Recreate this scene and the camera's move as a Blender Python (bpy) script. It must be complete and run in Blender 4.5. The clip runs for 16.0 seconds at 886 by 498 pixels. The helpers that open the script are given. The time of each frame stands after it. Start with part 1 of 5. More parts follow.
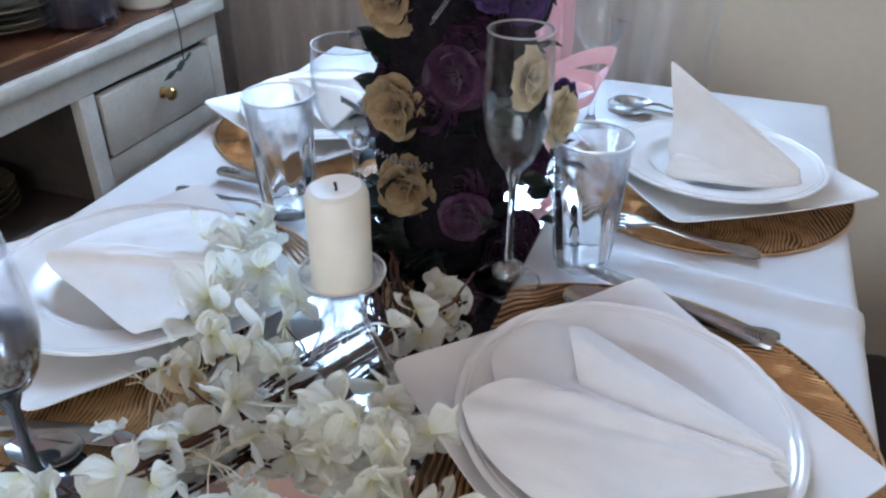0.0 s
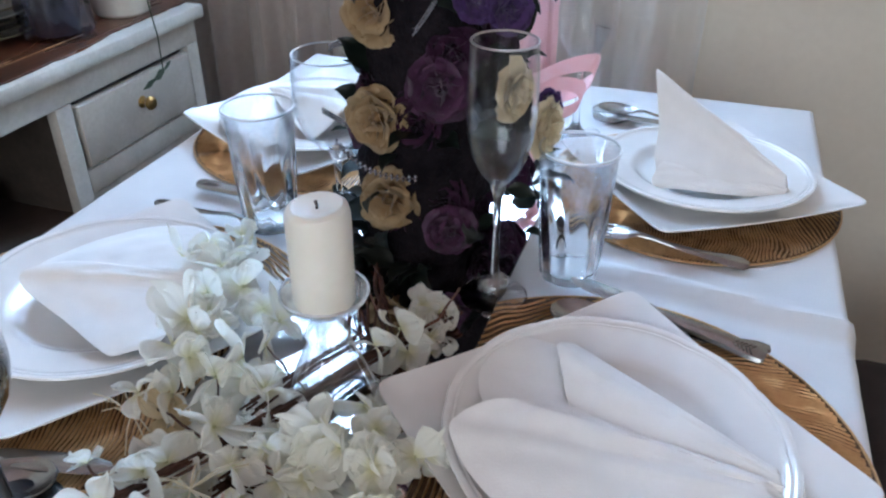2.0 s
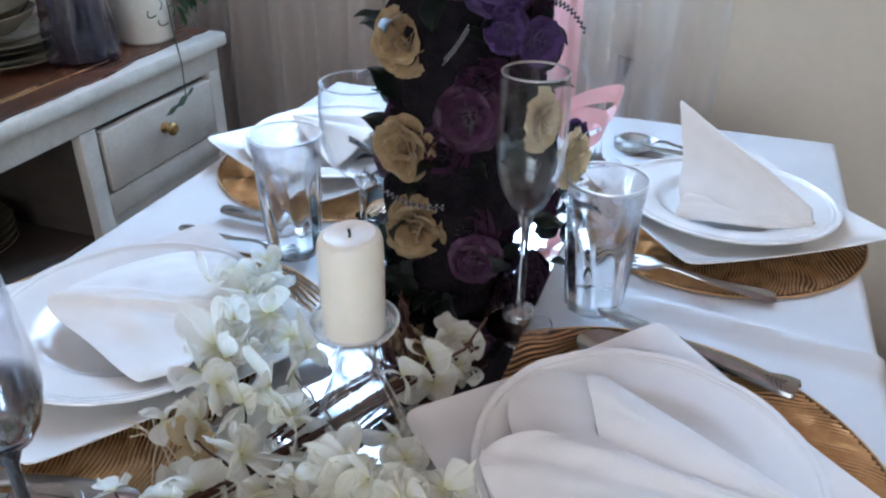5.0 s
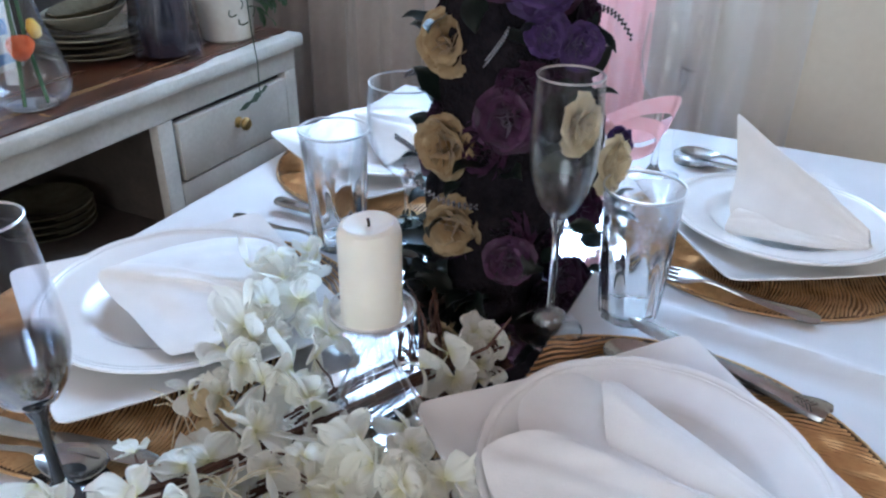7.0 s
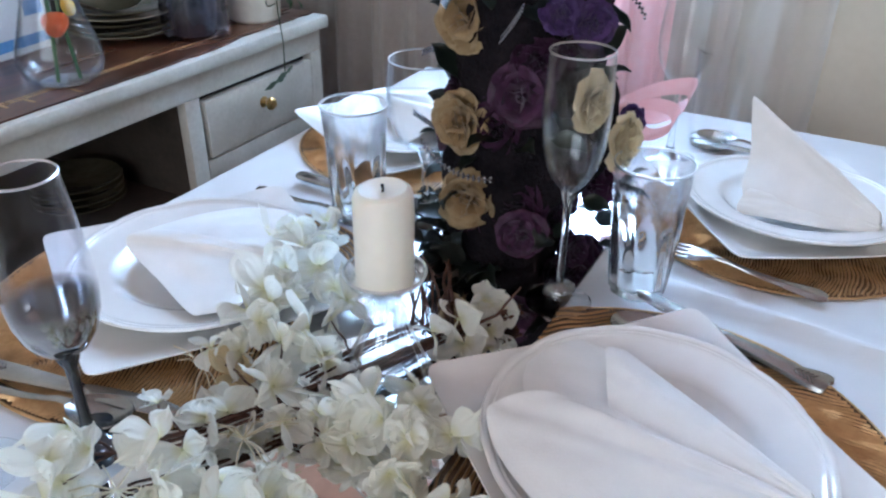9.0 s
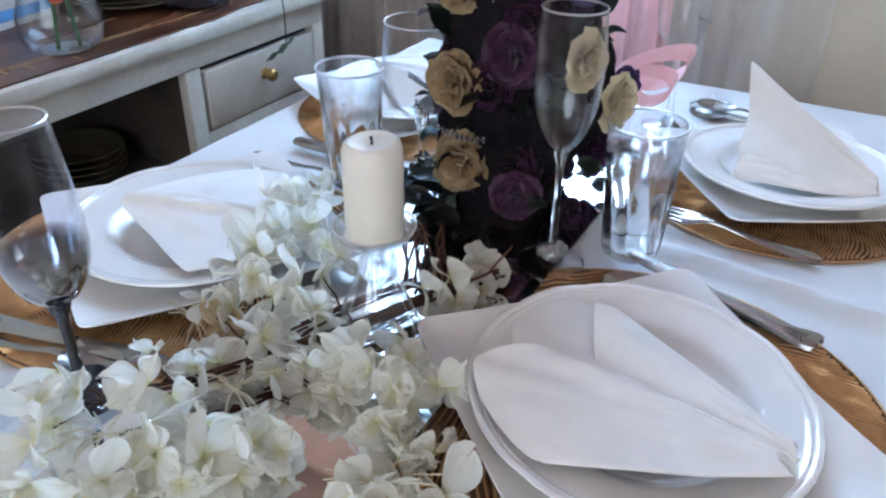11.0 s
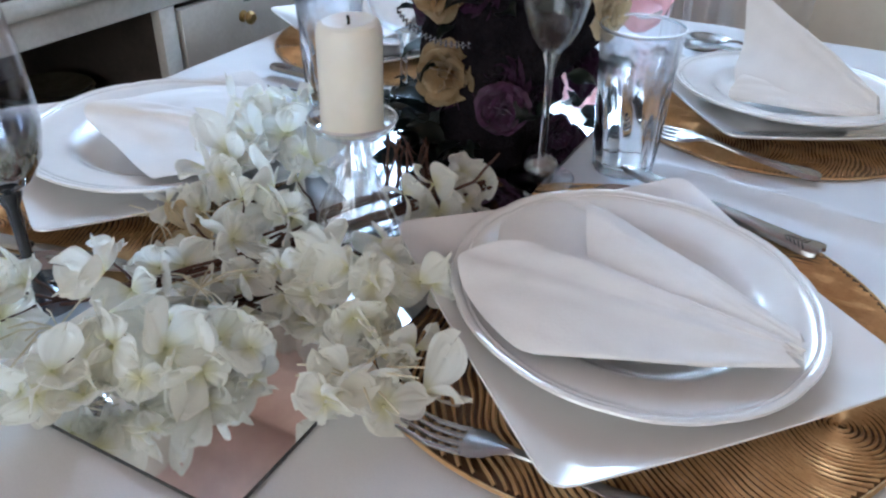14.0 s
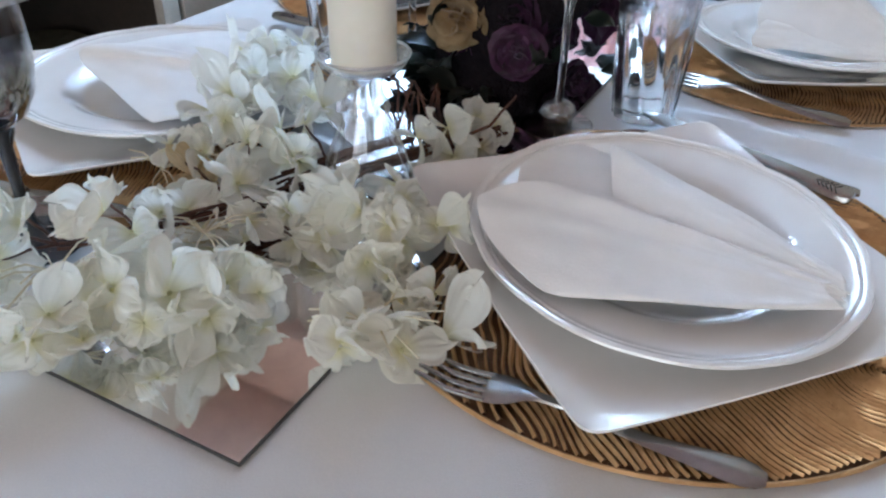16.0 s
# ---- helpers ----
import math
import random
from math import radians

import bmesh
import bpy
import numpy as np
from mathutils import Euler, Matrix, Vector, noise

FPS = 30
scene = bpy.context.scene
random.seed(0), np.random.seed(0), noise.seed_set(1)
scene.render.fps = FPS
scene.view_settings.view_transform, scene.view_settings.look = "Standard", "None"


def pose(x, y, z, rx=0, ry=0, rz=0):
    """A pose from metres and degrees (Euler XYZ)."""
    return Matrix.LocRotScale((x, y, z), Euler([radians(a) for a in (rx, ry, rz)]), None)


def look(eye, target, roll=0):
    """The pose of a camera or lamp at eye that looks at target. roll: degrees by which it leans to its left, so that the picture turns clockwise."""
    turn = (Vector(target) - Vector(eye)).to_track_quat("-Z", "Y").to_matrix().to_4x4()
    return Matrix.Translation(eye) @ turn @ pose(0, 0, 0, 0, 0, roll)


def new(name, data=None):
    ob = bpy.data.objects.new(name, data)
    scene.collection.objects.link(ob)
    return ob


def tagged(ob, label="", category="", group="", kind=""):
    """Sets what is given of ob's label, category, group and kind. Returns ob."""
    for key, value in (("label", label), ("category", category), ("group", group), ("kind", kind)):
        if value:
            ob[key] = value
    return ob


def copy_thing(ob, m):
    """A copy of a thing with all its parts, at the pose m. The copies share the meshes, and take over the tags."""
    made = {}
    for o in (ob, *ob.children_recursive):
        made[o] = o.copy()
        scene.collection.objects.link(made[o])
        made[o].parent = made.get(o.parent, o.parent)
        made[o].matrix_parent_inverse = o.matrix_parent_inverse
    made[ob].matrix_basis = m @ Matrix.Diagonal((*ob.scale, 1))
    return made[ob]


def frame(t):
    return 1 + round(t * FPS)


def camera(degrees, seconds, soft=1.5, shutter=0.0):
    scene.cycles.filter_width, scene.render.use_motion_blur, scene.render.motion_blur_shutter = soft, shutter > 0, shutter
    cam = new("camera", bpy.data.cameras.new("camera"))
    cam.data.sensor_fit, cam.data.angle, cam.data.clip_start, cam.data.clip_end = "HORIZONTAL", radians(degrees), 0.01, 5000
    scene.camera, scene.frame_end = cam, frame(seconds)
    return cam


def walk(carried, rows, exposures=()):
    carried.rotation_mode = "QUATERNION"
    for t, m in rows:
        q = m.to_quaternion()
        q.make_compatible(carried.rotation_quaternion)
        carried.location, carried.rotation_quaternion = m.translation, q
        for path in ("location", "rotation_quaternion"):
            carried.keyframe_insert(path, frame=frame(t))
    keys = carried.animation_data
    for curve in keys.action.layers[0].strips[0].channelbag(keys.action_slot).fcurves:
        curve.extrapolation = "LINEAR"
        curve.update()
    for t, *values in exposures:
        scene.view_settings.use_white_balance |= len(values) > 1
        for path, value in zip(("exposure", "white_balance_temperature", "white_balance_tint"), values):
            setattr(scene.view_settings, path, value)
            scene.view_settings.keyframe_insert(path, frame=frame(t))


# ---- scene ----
cam = camera(58.7, 16.0, soft=2.3)
PATH = [
    (0, (0.051, 0.66, 1.187), (-0.521, 2.261, 0.132), 0.3),
    (0.5, (0.051, 0.666, 1.186), (-0.518, 2.263, 0.126), 0.3),
    (1, (0.051, 0.673, 1.188), (-0.502, 2.274, 0.125), 0.4),
    (1.5, (0.047, 0.676, 1.188), (-0.504, 2.279, 0.128), 0.4),
    (2, (0.046, 0.677, 1.189), (-0.493, 2.292, 0.14), 0.3),
    (2.5, (0.04, 0.673, 1.189), (-0.485, 2.3, 0.151), 0.4),
    (3, (0.031, 0.676, 1.187), (-0.44, 2.326, 0.16), 0.6),
    (3.5, (0.02, 0.678, 1.187), (-0.435, 2.334, 0.163), 0.5),
    (4, (0.017, 0.673, 1.189), (-0.455, 2.335, 0.181), 0.7),
    (4.2, (0.019, 0.671, 1.19), (-0.477, 2.329, 0.188), 0.7),
    (6.5, (0.062, 0.681, 1.188), (-0.64, 2.281, 0.214), 0.7),
    (7, (0.077, 0.679, 1.185), (-0.69, 2.251, 0.215), 0.7),
    (7.5, (0.085, 0.672, 1.185), (-0.702, 2.227, 0.203), 0.7),
    (8, (0.093, 0.662, 1.188), (-0.701, 2.218, 0.213), 0.9),
    (8.5, (0.096, 0.659, 1.187), (-0.713, 2.209, 0.216), 0.9),
    (9, (0.099, 0.658, 1.181), (-0.716, 2.19, 0.188), 0.8),
    (9.2, (0.101, 0.659, 1.18), (-0.723, 2.184, 0.182), 0.5),
    (11.5, (0.121, 0.652, 1.153), (-0.7, 2.155, 0.12), 1.0),
    (12, (0.122, 0.654, 1.142), (-0.698, 2.154, 0.105), 1.2),
    (12.5, (0.122, 0.653, 1.131), (-0.699, 2.152, 0.093), 1.3),
    (13, (0.122, 0.652, 1.122), (-0.687, 2.154, 0.078), 1.4),
    (13.5, (0.123, 0.652, 1.106), (-0.675, 2.158, 0.06), 1.5),
    (14, (0.121, 0.654, 1.087), (-0.658, 2.159, 0.025), 1.5),
    (14.5, (0.115, 0.657, 1.076), (-0.663, 2.144, -0.011), 1.1),
    (15, (0.112, 0.658, 1.07), (-0.667, 2.139, -0.025), 1.3),
    (15.5, (0.11, 0.657, 1.064), (-0.668, 2.129, -0.044), 1.2),
    (16, (0.105, 0.66, 1.054), (-0.655, 2.134, -0.064), 1.4),
]
walk(cam, [(t, look(eye, target, roll)) for t, eye, target, roll in PATH],
     exposures=[(0.0, 0.18, 5050, 3), (9.0, 0.30, 5000, 3), (12.5, 0.20, 5050, 3), (16.0, 0.07, 5200, 3)])

# ---------------------------------------------------------------- world and light
world = bpy.data.worlds.new("sky")
scene.world = world
world.use_nodes = True
wn = world.node_tree.nodes
sky = wn.new("ShaderNodeTexSky")
sky.sky_type, sky.sun_disc = "NISHITA", False
sky.sun_elevation, sky.sun_rotation = radians(40), radians(20)
world.node_tree.links.new(sky.outputs[0], wn["Background"].inputs[0])
wn["Background"].inputs[1].default_value = 0.1

TOP = 0.75            # height of the laid table
WIN = (-1.09, -0.25, 1.13, 2.12)   # window in the far wall: x0, x1, z0, z1
FAR = 2.32            # inner face of the far wall


def area_lamp(name, m, sx, sy, watts, colour):
    lamp = bpy.data.lights.new(name, "AREA")
    lamp.shape, lamp.size, lamp.size_y, lamp.energy, lamp.color = "RECTANGLE", sx, sy, watts, colour
    ob = new(name, lamp)
    ob.matrix_world = m
    return ob


area_lamp("window_daylight", look(((WIN[0] + WIN[1]) / 2, FAR + 0.06, (WIN[2] + WIN[3]) / 2), ((WIN[0] + WIN[1]) / 2, 0, 0.9)),
          WIN[1] - WIN[0] - 0.06, WIN[3] - WIN[2] - 0.06, 125, (0.60, 0.77, 1.0))
# made-up warm fill from behind the camera; no window is known there
area_lamp("rear_fill_lamp", look((0.45, -2.14, 1.6), (0.2, 1.5, 0.9)), 2.3, 1.5, 46, (1.0, 0.87, 0.72))


# ---------------------------------------------------------------- materials
def nodes_of(name):
    mat = bpy.data.materials.new(name)
    mat.use_nodes = True
    nt = mat.node_tree
    return mat, nt, nt.nodes["Principled BSDF"]


def mixed(nt, fac, a, b):
    mix = nt.nodes.new("ShaderNodeMix")
    mix.data_type = "RGBA"
    nt.links.new(fac, mix.inputs["Factor"])
    for sock, v in (("A", a), ("B", b)):
        idx = 6 if sock == "A" else 7
        if isinstance(v, tuple):
            mix.inputs[idx].default_value = (*v, 1)
        else:
            nt.links.new(v, mix.inputs[idx])
    return mix.outputs[2]


def noise_of(nt, scale, detail=4.0, rough=0.55, stretch=None):
    tex = nt.nodes.new("ShaderNodeTexNoise")
    tex.inputs["Scale"].default_value = scale
    tex.inputs["Detail"].default_value = detail
    tex.inputs["Roughness"].default_value = rough
    co = nt.nodes.new("ShaderNodeTexCoord")
    if stretch:
        mp = nt.nodes.new("ShaderNodeMapping")
        mp.inputs["Scale"].default_value = stretch
        nt.links.new(co.outputs["Object"], mp.inputs[0])
        nt.links.new(mp.outputs[0], tex.inputs["Vector"])
    else:
        nt.links.new(co.outputs["Object"], tex.inputs["Vector"])
    return tex.outputs["Fac"]


def ramp(nt, fac, lo, hi):
    r = nt.nodes.new("ShaderNodeMapRange")
    r.inputs["From Min"].default_value, r.inputs["From Max"].default_value = lo, hi
    nt.links.new(fac, r.inputs["Value"])
    return r.outputs[0]


def bumped(nt, bsdf, height, strength, distance=0.002):
    b = nt.nodes.new("ShaderNodeBump")
    b.inputs["Strength"].default_value, b.inputs["Distance"].default_value = strength, distance
    nt.links.new(height, b.inputs["Height"])
    nt.links.new(b.outputs[0], bsdf.inputs["Normal"])


def surface(name, a, b, scale=8.0, fine=90.0, rough=0.5, metal=0.0, bump=0.15, dist=0.002, spread=(0.35, 0.65),
            sheen=0.0, coat=0.0, sss=0.0, stretch=None, rough_var=0.08, trans=0.0):
    mat, nt, p = nodes_of(name)
    big, small = noise_of(nt, scale, stretch=stretch), noise_of(nt, fine, 3.0, stretch=stretch)
    both = nt.nodes.new("ShaderNodeMath")
    both.operation = "MULTIPLY_ADD"
    nt.links.new(small, both.inputs[0])
    both.inputs[1].default_value = 0.35
    nt.links.new(big, both.inputs[2])
    fac = ramp(nt, both.outputs[0], spread[0] + 0.17, spread[1] + 0.17)
    nt.links.new(mixed(nt, fac, a, b), p.inputs["Base Color"])
    rr = nt.nodes.new("ShaderNodeMath")
    rr.operation = "MULTIPLY_ADD"
    nt.links.new(big, rr.inputs[0])
    rr.inputs[1].default_value, rr.inputs[2].default_value = rough_var, max(0.0, rough - rough_var / 2)
    nt.links.new(rr.outputs[0], p.inputs["Roughness"])
    p.inputs["Metallic"].default_value = metal
    p.inputs["Sheen Weight"].default_value = sheen
    p.inputs["Coat Weight"].default_value = coat
    p.inputs["Coat Roughness"].default_value = 0.06
    if sss:
        p.inputs["Subsurface Weight"].default_value = sss
        p.inputs["Subsurface Radius"].default_value = (0.012, 0.009, 0.006)
    p.inputs["Transmission Weight"].default_value = trans
    if bump:
        bumped(nt, p, small if fine else big, bump, dist)
    return mat


def petal_material(name, inner, outer, glow=0.35, rough=0.7, heart=None, reach=0.01, sheen=0.2):
    """Silk petals: colour runs over each piece, and light shines through."""
    mat, nt, p = nodes_of(name)
    n = noise_of(nt, 60, 3)
    info = nt.nodes.new("ShaderNodeObjectInfo")
    add = nt.nodes.new("ShaderNodeMath")
    add.operation = "MULTIPLY_ADD"
    nt.links.new(info.outputs["Random"], add.inputs[0])
    add.inputs[1].default_value = 0.35
    nt.links.new(n, add.inputs[2])
    col = mixed(nt, ramp(nt, add.outputs[0], 0.3, 1.0), outer, inner)
    if heart:
        co, ln = nt.nodes.new("ShaderNodeTexCoord"), nt.nodes.new("ShaderNodeVectorMath")
        ln.operation = "LENGTH"
        nt.links.new(co.outputs["Object"], ln.inputs[0])
        col = mixed(nt, ramp(nt, ln.outputs["Value"], 0.1 * reach, reach), heart, col)
    nt.links.new(col, p.inputs["Base Color"])
    p.inputs["Roughness"].default_value = rough
    p.inputs["Sheen Weight"].default_value = sheen
    bumped(nt, p, noise_of(nt, 350, 2), 0.25, 0.001)
    tr = nt.nodes.new("ShaderNodeBsdfTranslucent")
    nt.links.new(col, tr.inputs["Color"])
    mx = nt.nodes.new("ShaderNodeMixShader")
    mx.inputs[0].default_value = glow
    nt.links.new(p.outputs[0], mx.inputs[1])
    nt.links.new(tr.outputs[0], mx.inputs[2])
    nt.links.new(mx.outputs[0], nt.nodes["Material Output"].inputs["Surface"])
    return mat


def thin_glass(name, tint=(1, 1, 1), gloss=(0.9, 0.95, 1.0), least=0.03, edge_shine=0.8, power=3.0, rough=0.02):
    """A blown wall too thin to bend light: clear, with a sheen that grows towards the edges."""
    mat = bpy.data.materials.new(name)
    mat.use_nodes = True
    nt = mat.node_tree
    nt.nodes.remove(nt.nodes["Principled BSDF"])
    clear, shine = nt.nodes.new("ShaderNodeBsdfTransparent"), nt.nodes.new("ShaderNodeBsdfGlossy")
    clear.inputs[0].default_value, shine.inputs[0].default_value = (*tint, 1), (*gloss, 1)
    shine.inputs["Roughness"].default_value = rough
    edge = nt.nodes.new("ShaderNodeLayerWeight")
    edge.inputs["Blend"].default_value = 0.5
    steep, scaled = nt.nodes.new("ShaderNodeMath"), nt.nodes.new("ShaderNodeMath")
    steep.operation, scaled.operation = "POWER", "MULTIPLY_ADD"
    nt.links.new(edge.outputs["Facing"], steep.inputs[0])
    steep.inputs[1].default_value = power
    nt.links.new(steep.outputs[0], scaled.inputs[0])
    scaled.inputs[1].default_value, scaled.inputs[2].default_value = edge_shine, least
    mx = nt.nodes.new("ShaderNodeMixShader")
    nt.links.new(scaled.outputs[0], mx.inputs[0])
    nt.links.new(clear.outputs[0], mx.inputs[1])
    nt.links.new(shine.outputs[0], mx.inputs[2])
    nt.links.new(mx.outputs[0], nt.nodes["Material Output"].inputs["Surface"])
    return mat


def solid_glass(name, ior):
    """Thick pressed glass that bends the light."""
    mat, nt, p = nodes_of(name)
    p.inputs["Base Color"].default_value = (0.98, 0.99, 1.0, 1)
    p.inputs["Transmission Weight"].default_value, p.inputs["Roughness"].default_value, p.inputs["IOR"].default_value = 1.0, 0.0, ior
    p.inputs["Coat Weight"].default_value, p.inputs["Coat Roughness"].default_value, p.inputs["Coat IOR"].default_value = 1.0, 0.01, 1.5
    return mat


def fluted_glass(name, z0, z1):
    """A thin wall above, thicker cut glass that bends the light below."""
    mat = thin_glass(name, (0.98, 0.985, 1.0), (1, 1, 1), 0.025, 0.75, 3.6)
    nt = mat.node_tree
    out = nt.nodes["Material Output"]
    was = out.inputs["Surface"].links[0].from_socket
    co, xyz, share = nt.nodes.new("ShaderNodeTexCoord"), nt.nodes.new("ShaderNodeSeparateXYZ"), nt.nodes.new("ShaderNodeMapRange")
    nt.links.new(co.outputs["Object"], xyz.inputs[0])
    nt.links.new(xyz.outputs["Z"], share.inputs["Value"])
    for name_, v in (("From Min", z0), ("From Max", z1), ("To Min", 1.0), ("To Max", 0.12)):
        share.inputs[name_].default_value = v
    bend, mx = nt.nodes.new("ShaderNodeBsdfGlass"), nt.nodes.new("ShaderNodeMixShader")
    bend.inputs["IOR"].default_value, bend.inputs["Roughness"].default_value = 1.45, 0.0
    nt.links.new(share.outputs[0], mx.inputs[0])
    nt.links.new(was, mx.inputs[1])
    nt.links.new(bend.outputs[0], mx.inputs[2])
    nt.links.new(mx.outputs[0], out.inputs["Surface"])
    return mat


def smoked(name, z0, z1):
    """Blown glass with a dark silvery coat that fades out between two heights."""
    mat = thin_glass(name, (1, 1, 1), (1, 1, 1), 0.0)
    nt = mat.node_tree
    co, xyz = nt.nodes.new("ShaderNodeTexCoord"), nt.nodes.new("ShaderNodeSeparateXYZ")
    nt.links.new(co.outputs["Object"], xyz.inputs[0])
    up = ramp(nt, xyz.outputs["Z"], z0, z1)
    clear, mx = nt.nodes["Transparent BSDF"], nt.nodes["Mix Shader"]
    nt.links.new(mixed(nt, up, (0.12, 0.13, 0.16), (0.98, 0.98, 1.0)), clear.inputs[0])
    was = mx.inputs[0].links[0].from_socket
    more, add = nt.nodes.new("ShaderNodeMapRange"), nt.nodes.new("ShaderNodeMath")
    nt.links.new(up, more.inputs["Value"])
    more.inputs["To Min"].default_value, more.inputs["To Max"].default_value = 0.42, 0.02
    nt.links.new(more.outputs[0], add.inputs[0])
    nt.links.new(was, add.inputs[1])
    add.use_clamp = True
    nt.links.new(add.outputs[0], mx.inputs[0])
    return mat


def metal_material(name, colour, rough, fine=250):
    return surface(name, colour, tuple(c * 0.82 for c in colour), 30, fine, rough, 1.0, 0.05, 0.0005)


PORCELAIN = surface("white_porcelain", (0.90, 0.895, 0.885), (0.86, 0.85, 0.84), 14, 60, 0.10, bump=0.02, dist=0.001, coat=1.0, rough_var=0.06)
CLOTH = surface("white_tablecloth", (0.73, 0.73, 0.735), (0.65, 0.65, 0.66), 5, 900, 0.85, bump=0.25, dist=0.0006, sheen=0.15)
PAPER = surface("white_paper_napkin", (0.915, 0.915, 0.91), (0.87, 0.87, 0.865), 30, 600, 0.9, bump=0.35, dist=0.0005)
GOLD = surface("gold_vinyl_strand", (0.70, 0.48, 0.25), (0.48, 0.30, 0.135), 16, 240, 0.36, 0.55, 0.10, 0.0006)
GOLD_BASE = surface("brown_vinyl_base", (0.115, 0.058, 0.021), (0.058, 0.029, 0.011), 25, 200, 0.30, 0.35, 0.15, 0.0006)
STEEL = metal_material("stainless_steel", (0.38, 0.375, 0.37), 0.24)
MIRROR = metal_material("mirror_silver", (0.86, 0.86, 0.86), 0.015, 40)
MIRROR_EDGE = surface("dark_mirror_edge", (0.03, 0.03, 0.03), (0.05, 0.05, 0.05), 40, 200, 0.3)
WAX = surface("ivory_wax", (0.86, 0.83, 0.755), (0.81, 0.775, 0.69), 20, 120, 0.42, bump=0.08, dist=0.001, sss=0.25)
WICK = surface("charred_wick", (0.02, 0.018, 0.016), (0.06, 0.05, 0.04), 200, 600, 0.9)
GLASS_THIN = thin_glass("clear_thin_glass")
GLASS = solid_glass("clear_pressed_glass", 1.25)
GLASS_CUT = fluted_glass("fluted_glass", 0.08, 0.125)
GLASS_BELL = thin_glass("fluted_bell_glass", (0.98, 0.99, 1.0), (1, 1, 1), 0.10, 0.9, 2.4)
# clear glass with weakened shine, painting in the haze over the far glasses
GLASS_FADED = thin_glass("faded_far_glass", (1, 1, 1), (0.95, 0.97, 1.0), 0.025, 0.55, 3.5, 0.10)
GLASS_FACET = thin_glass("faceted_glass", (0.95, 0.97, 1.0), (1, 1, 1), 0.20, 0.5, 2.0, 0.04)
GLASS_RIM = thin_glass("bright_glass_rim", (0.9, 0.95, 1.0), (1, 1, 1), 0.6, 0.4, 3.0, 0.3)
SMOKE = smoked("smoky_glass", 0.116, 0.134)
BLOSSOM = petal_material("white_silk_petal", (0.93, 0.93, 0.89), (0.93, 0.92, 0.84), 0.62, 0.8, (0.80, 0.77, 0.50), 0.012)
BLOSSOM_CORE = petal_material("greenish_silk_heart", (0.62, 0.60, 0.30), (0.70, 0.70, 0.45), 0.2)
DRIED = petal_material("tan_silk_petal", (0.62, 0.50, 0.28), (0.72, 0.60, 0.38), 0.45, 0.7)
TWIG = surface("brown_twig", (0.12, 0.055, 0.035), (0.06, 0.03, 0.02), 60, 300, 0.8, bump=0.5, dist=0.002)
STAMEN = surface("pale_plastic_stamen", (0.75, 0.70, 0.55), (0.62, 0.55, 0.36), 60, 300, 0.5)
# ochre heart and inner tone, darkened further to paint shade into the folds
CREAM_ROSE = petal_material("cream_rose_petal", (0.20, 0.130, 0.055), (0.43, 0.335, 0.20), 0.05, 0.7, (0.27, 0.135, 0.030), 0.046)
IVORY_ROSE = petal_material("ivory_rose_petal", (0.66, 0.55, 0.33), (0.78, 0.71, 0.52), 0.15, 0.7, (0.42, 0.28, 0.11), 0.030)
PLUM_ROSE = petal_material("plum_rose_petal", (0.020, 0.004, 0.018), (0.085, 0.020, 0.075), 0.2, 0.55)
VIOLET_ROSE = petal_material("violet_rose_petal", (0.026, 0.010, 0.062), (0.10, 0.045, 0.19), 0.25, 0.55)
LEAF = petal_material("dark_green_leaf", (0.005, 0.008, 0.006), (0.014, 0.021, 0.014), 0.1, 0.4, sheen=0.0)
# filler foam, near black to paint in the shade between the roses
FOAM = surface("shade_black_foam", (0.008, 0.007, 0.009), (0.018, 0.014, 0.017), 40, 220, 0.85, bump=0.8, dist=0.006)
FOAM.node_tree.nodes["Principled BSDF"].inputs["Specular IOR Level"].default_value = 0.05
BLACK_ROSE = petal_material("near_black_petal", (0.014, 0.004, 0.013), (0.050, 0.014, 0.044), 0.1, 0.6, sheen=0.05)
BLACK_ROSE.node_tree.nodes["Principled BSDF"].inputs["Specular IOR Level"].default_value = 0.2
PEARL = surface("silver_bead", (0.34, 0.34, 0.37), (0.22, 0.22, 0.25), 60, 300, 0.18, 0.9, 0)
PAINT = surface("worn_white_paint", (0.63, 0.595, 0.53), (0.49, 0.455, 0.395), 7, 130, 0.5, bump=0.15, dist=0.001)
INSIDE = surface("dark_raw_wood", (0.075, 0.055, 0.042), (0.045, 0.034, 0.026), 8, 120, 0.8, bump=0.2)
BROWN_TOP = surface("red_brown_varnish", (0.13, 0.050, 0.024), (0.038, 0.012, 0.007), 14, 90, 0.28, bump=0.12, dist=0.001, stretch=(1, 0.15, 1))
LINE_GOLD = surface("inlaid_yellow_line", (0.48, 0.32, 0.12), (0.30, 0.17, 0.07), 60, 300, 0.4)
BRASS = metal_material("aged_brass", (0.55, 0.38, 0.15), 0.3)
# near black that paints the shade in the drawer's gaps
GAP_SHADE = surface("gap_shade_black", (0.02, 0.02, 0.02), (0.035, 0.03, 0.03), 40, 200, 0.9)
WALL = surface("beige_wall_paint", (0.80, 0.74, 0.63), (0.74, 0.68, 0.57), 2.5, 60, 0.85, bump=0.12, dist=0.002)
CEILING = surface("pinkish_ceiling_paint", (0.74, 0.53, 0.46), (0.68, 0.47, 0.40), 2, 70, 0.85, bump=0.1)
FLOOR = surface("dark_floor", (0.07, 0.045, 0.03), (0.04, 0.025, 0.018), 3, 60, 0.45, bump=0.1)
CURTAIN = petal_material("pale_sheer_curtain", (0.90, 0.87, 0.82), (0.93, 0.90, 0.86), 0.45, 0.9)
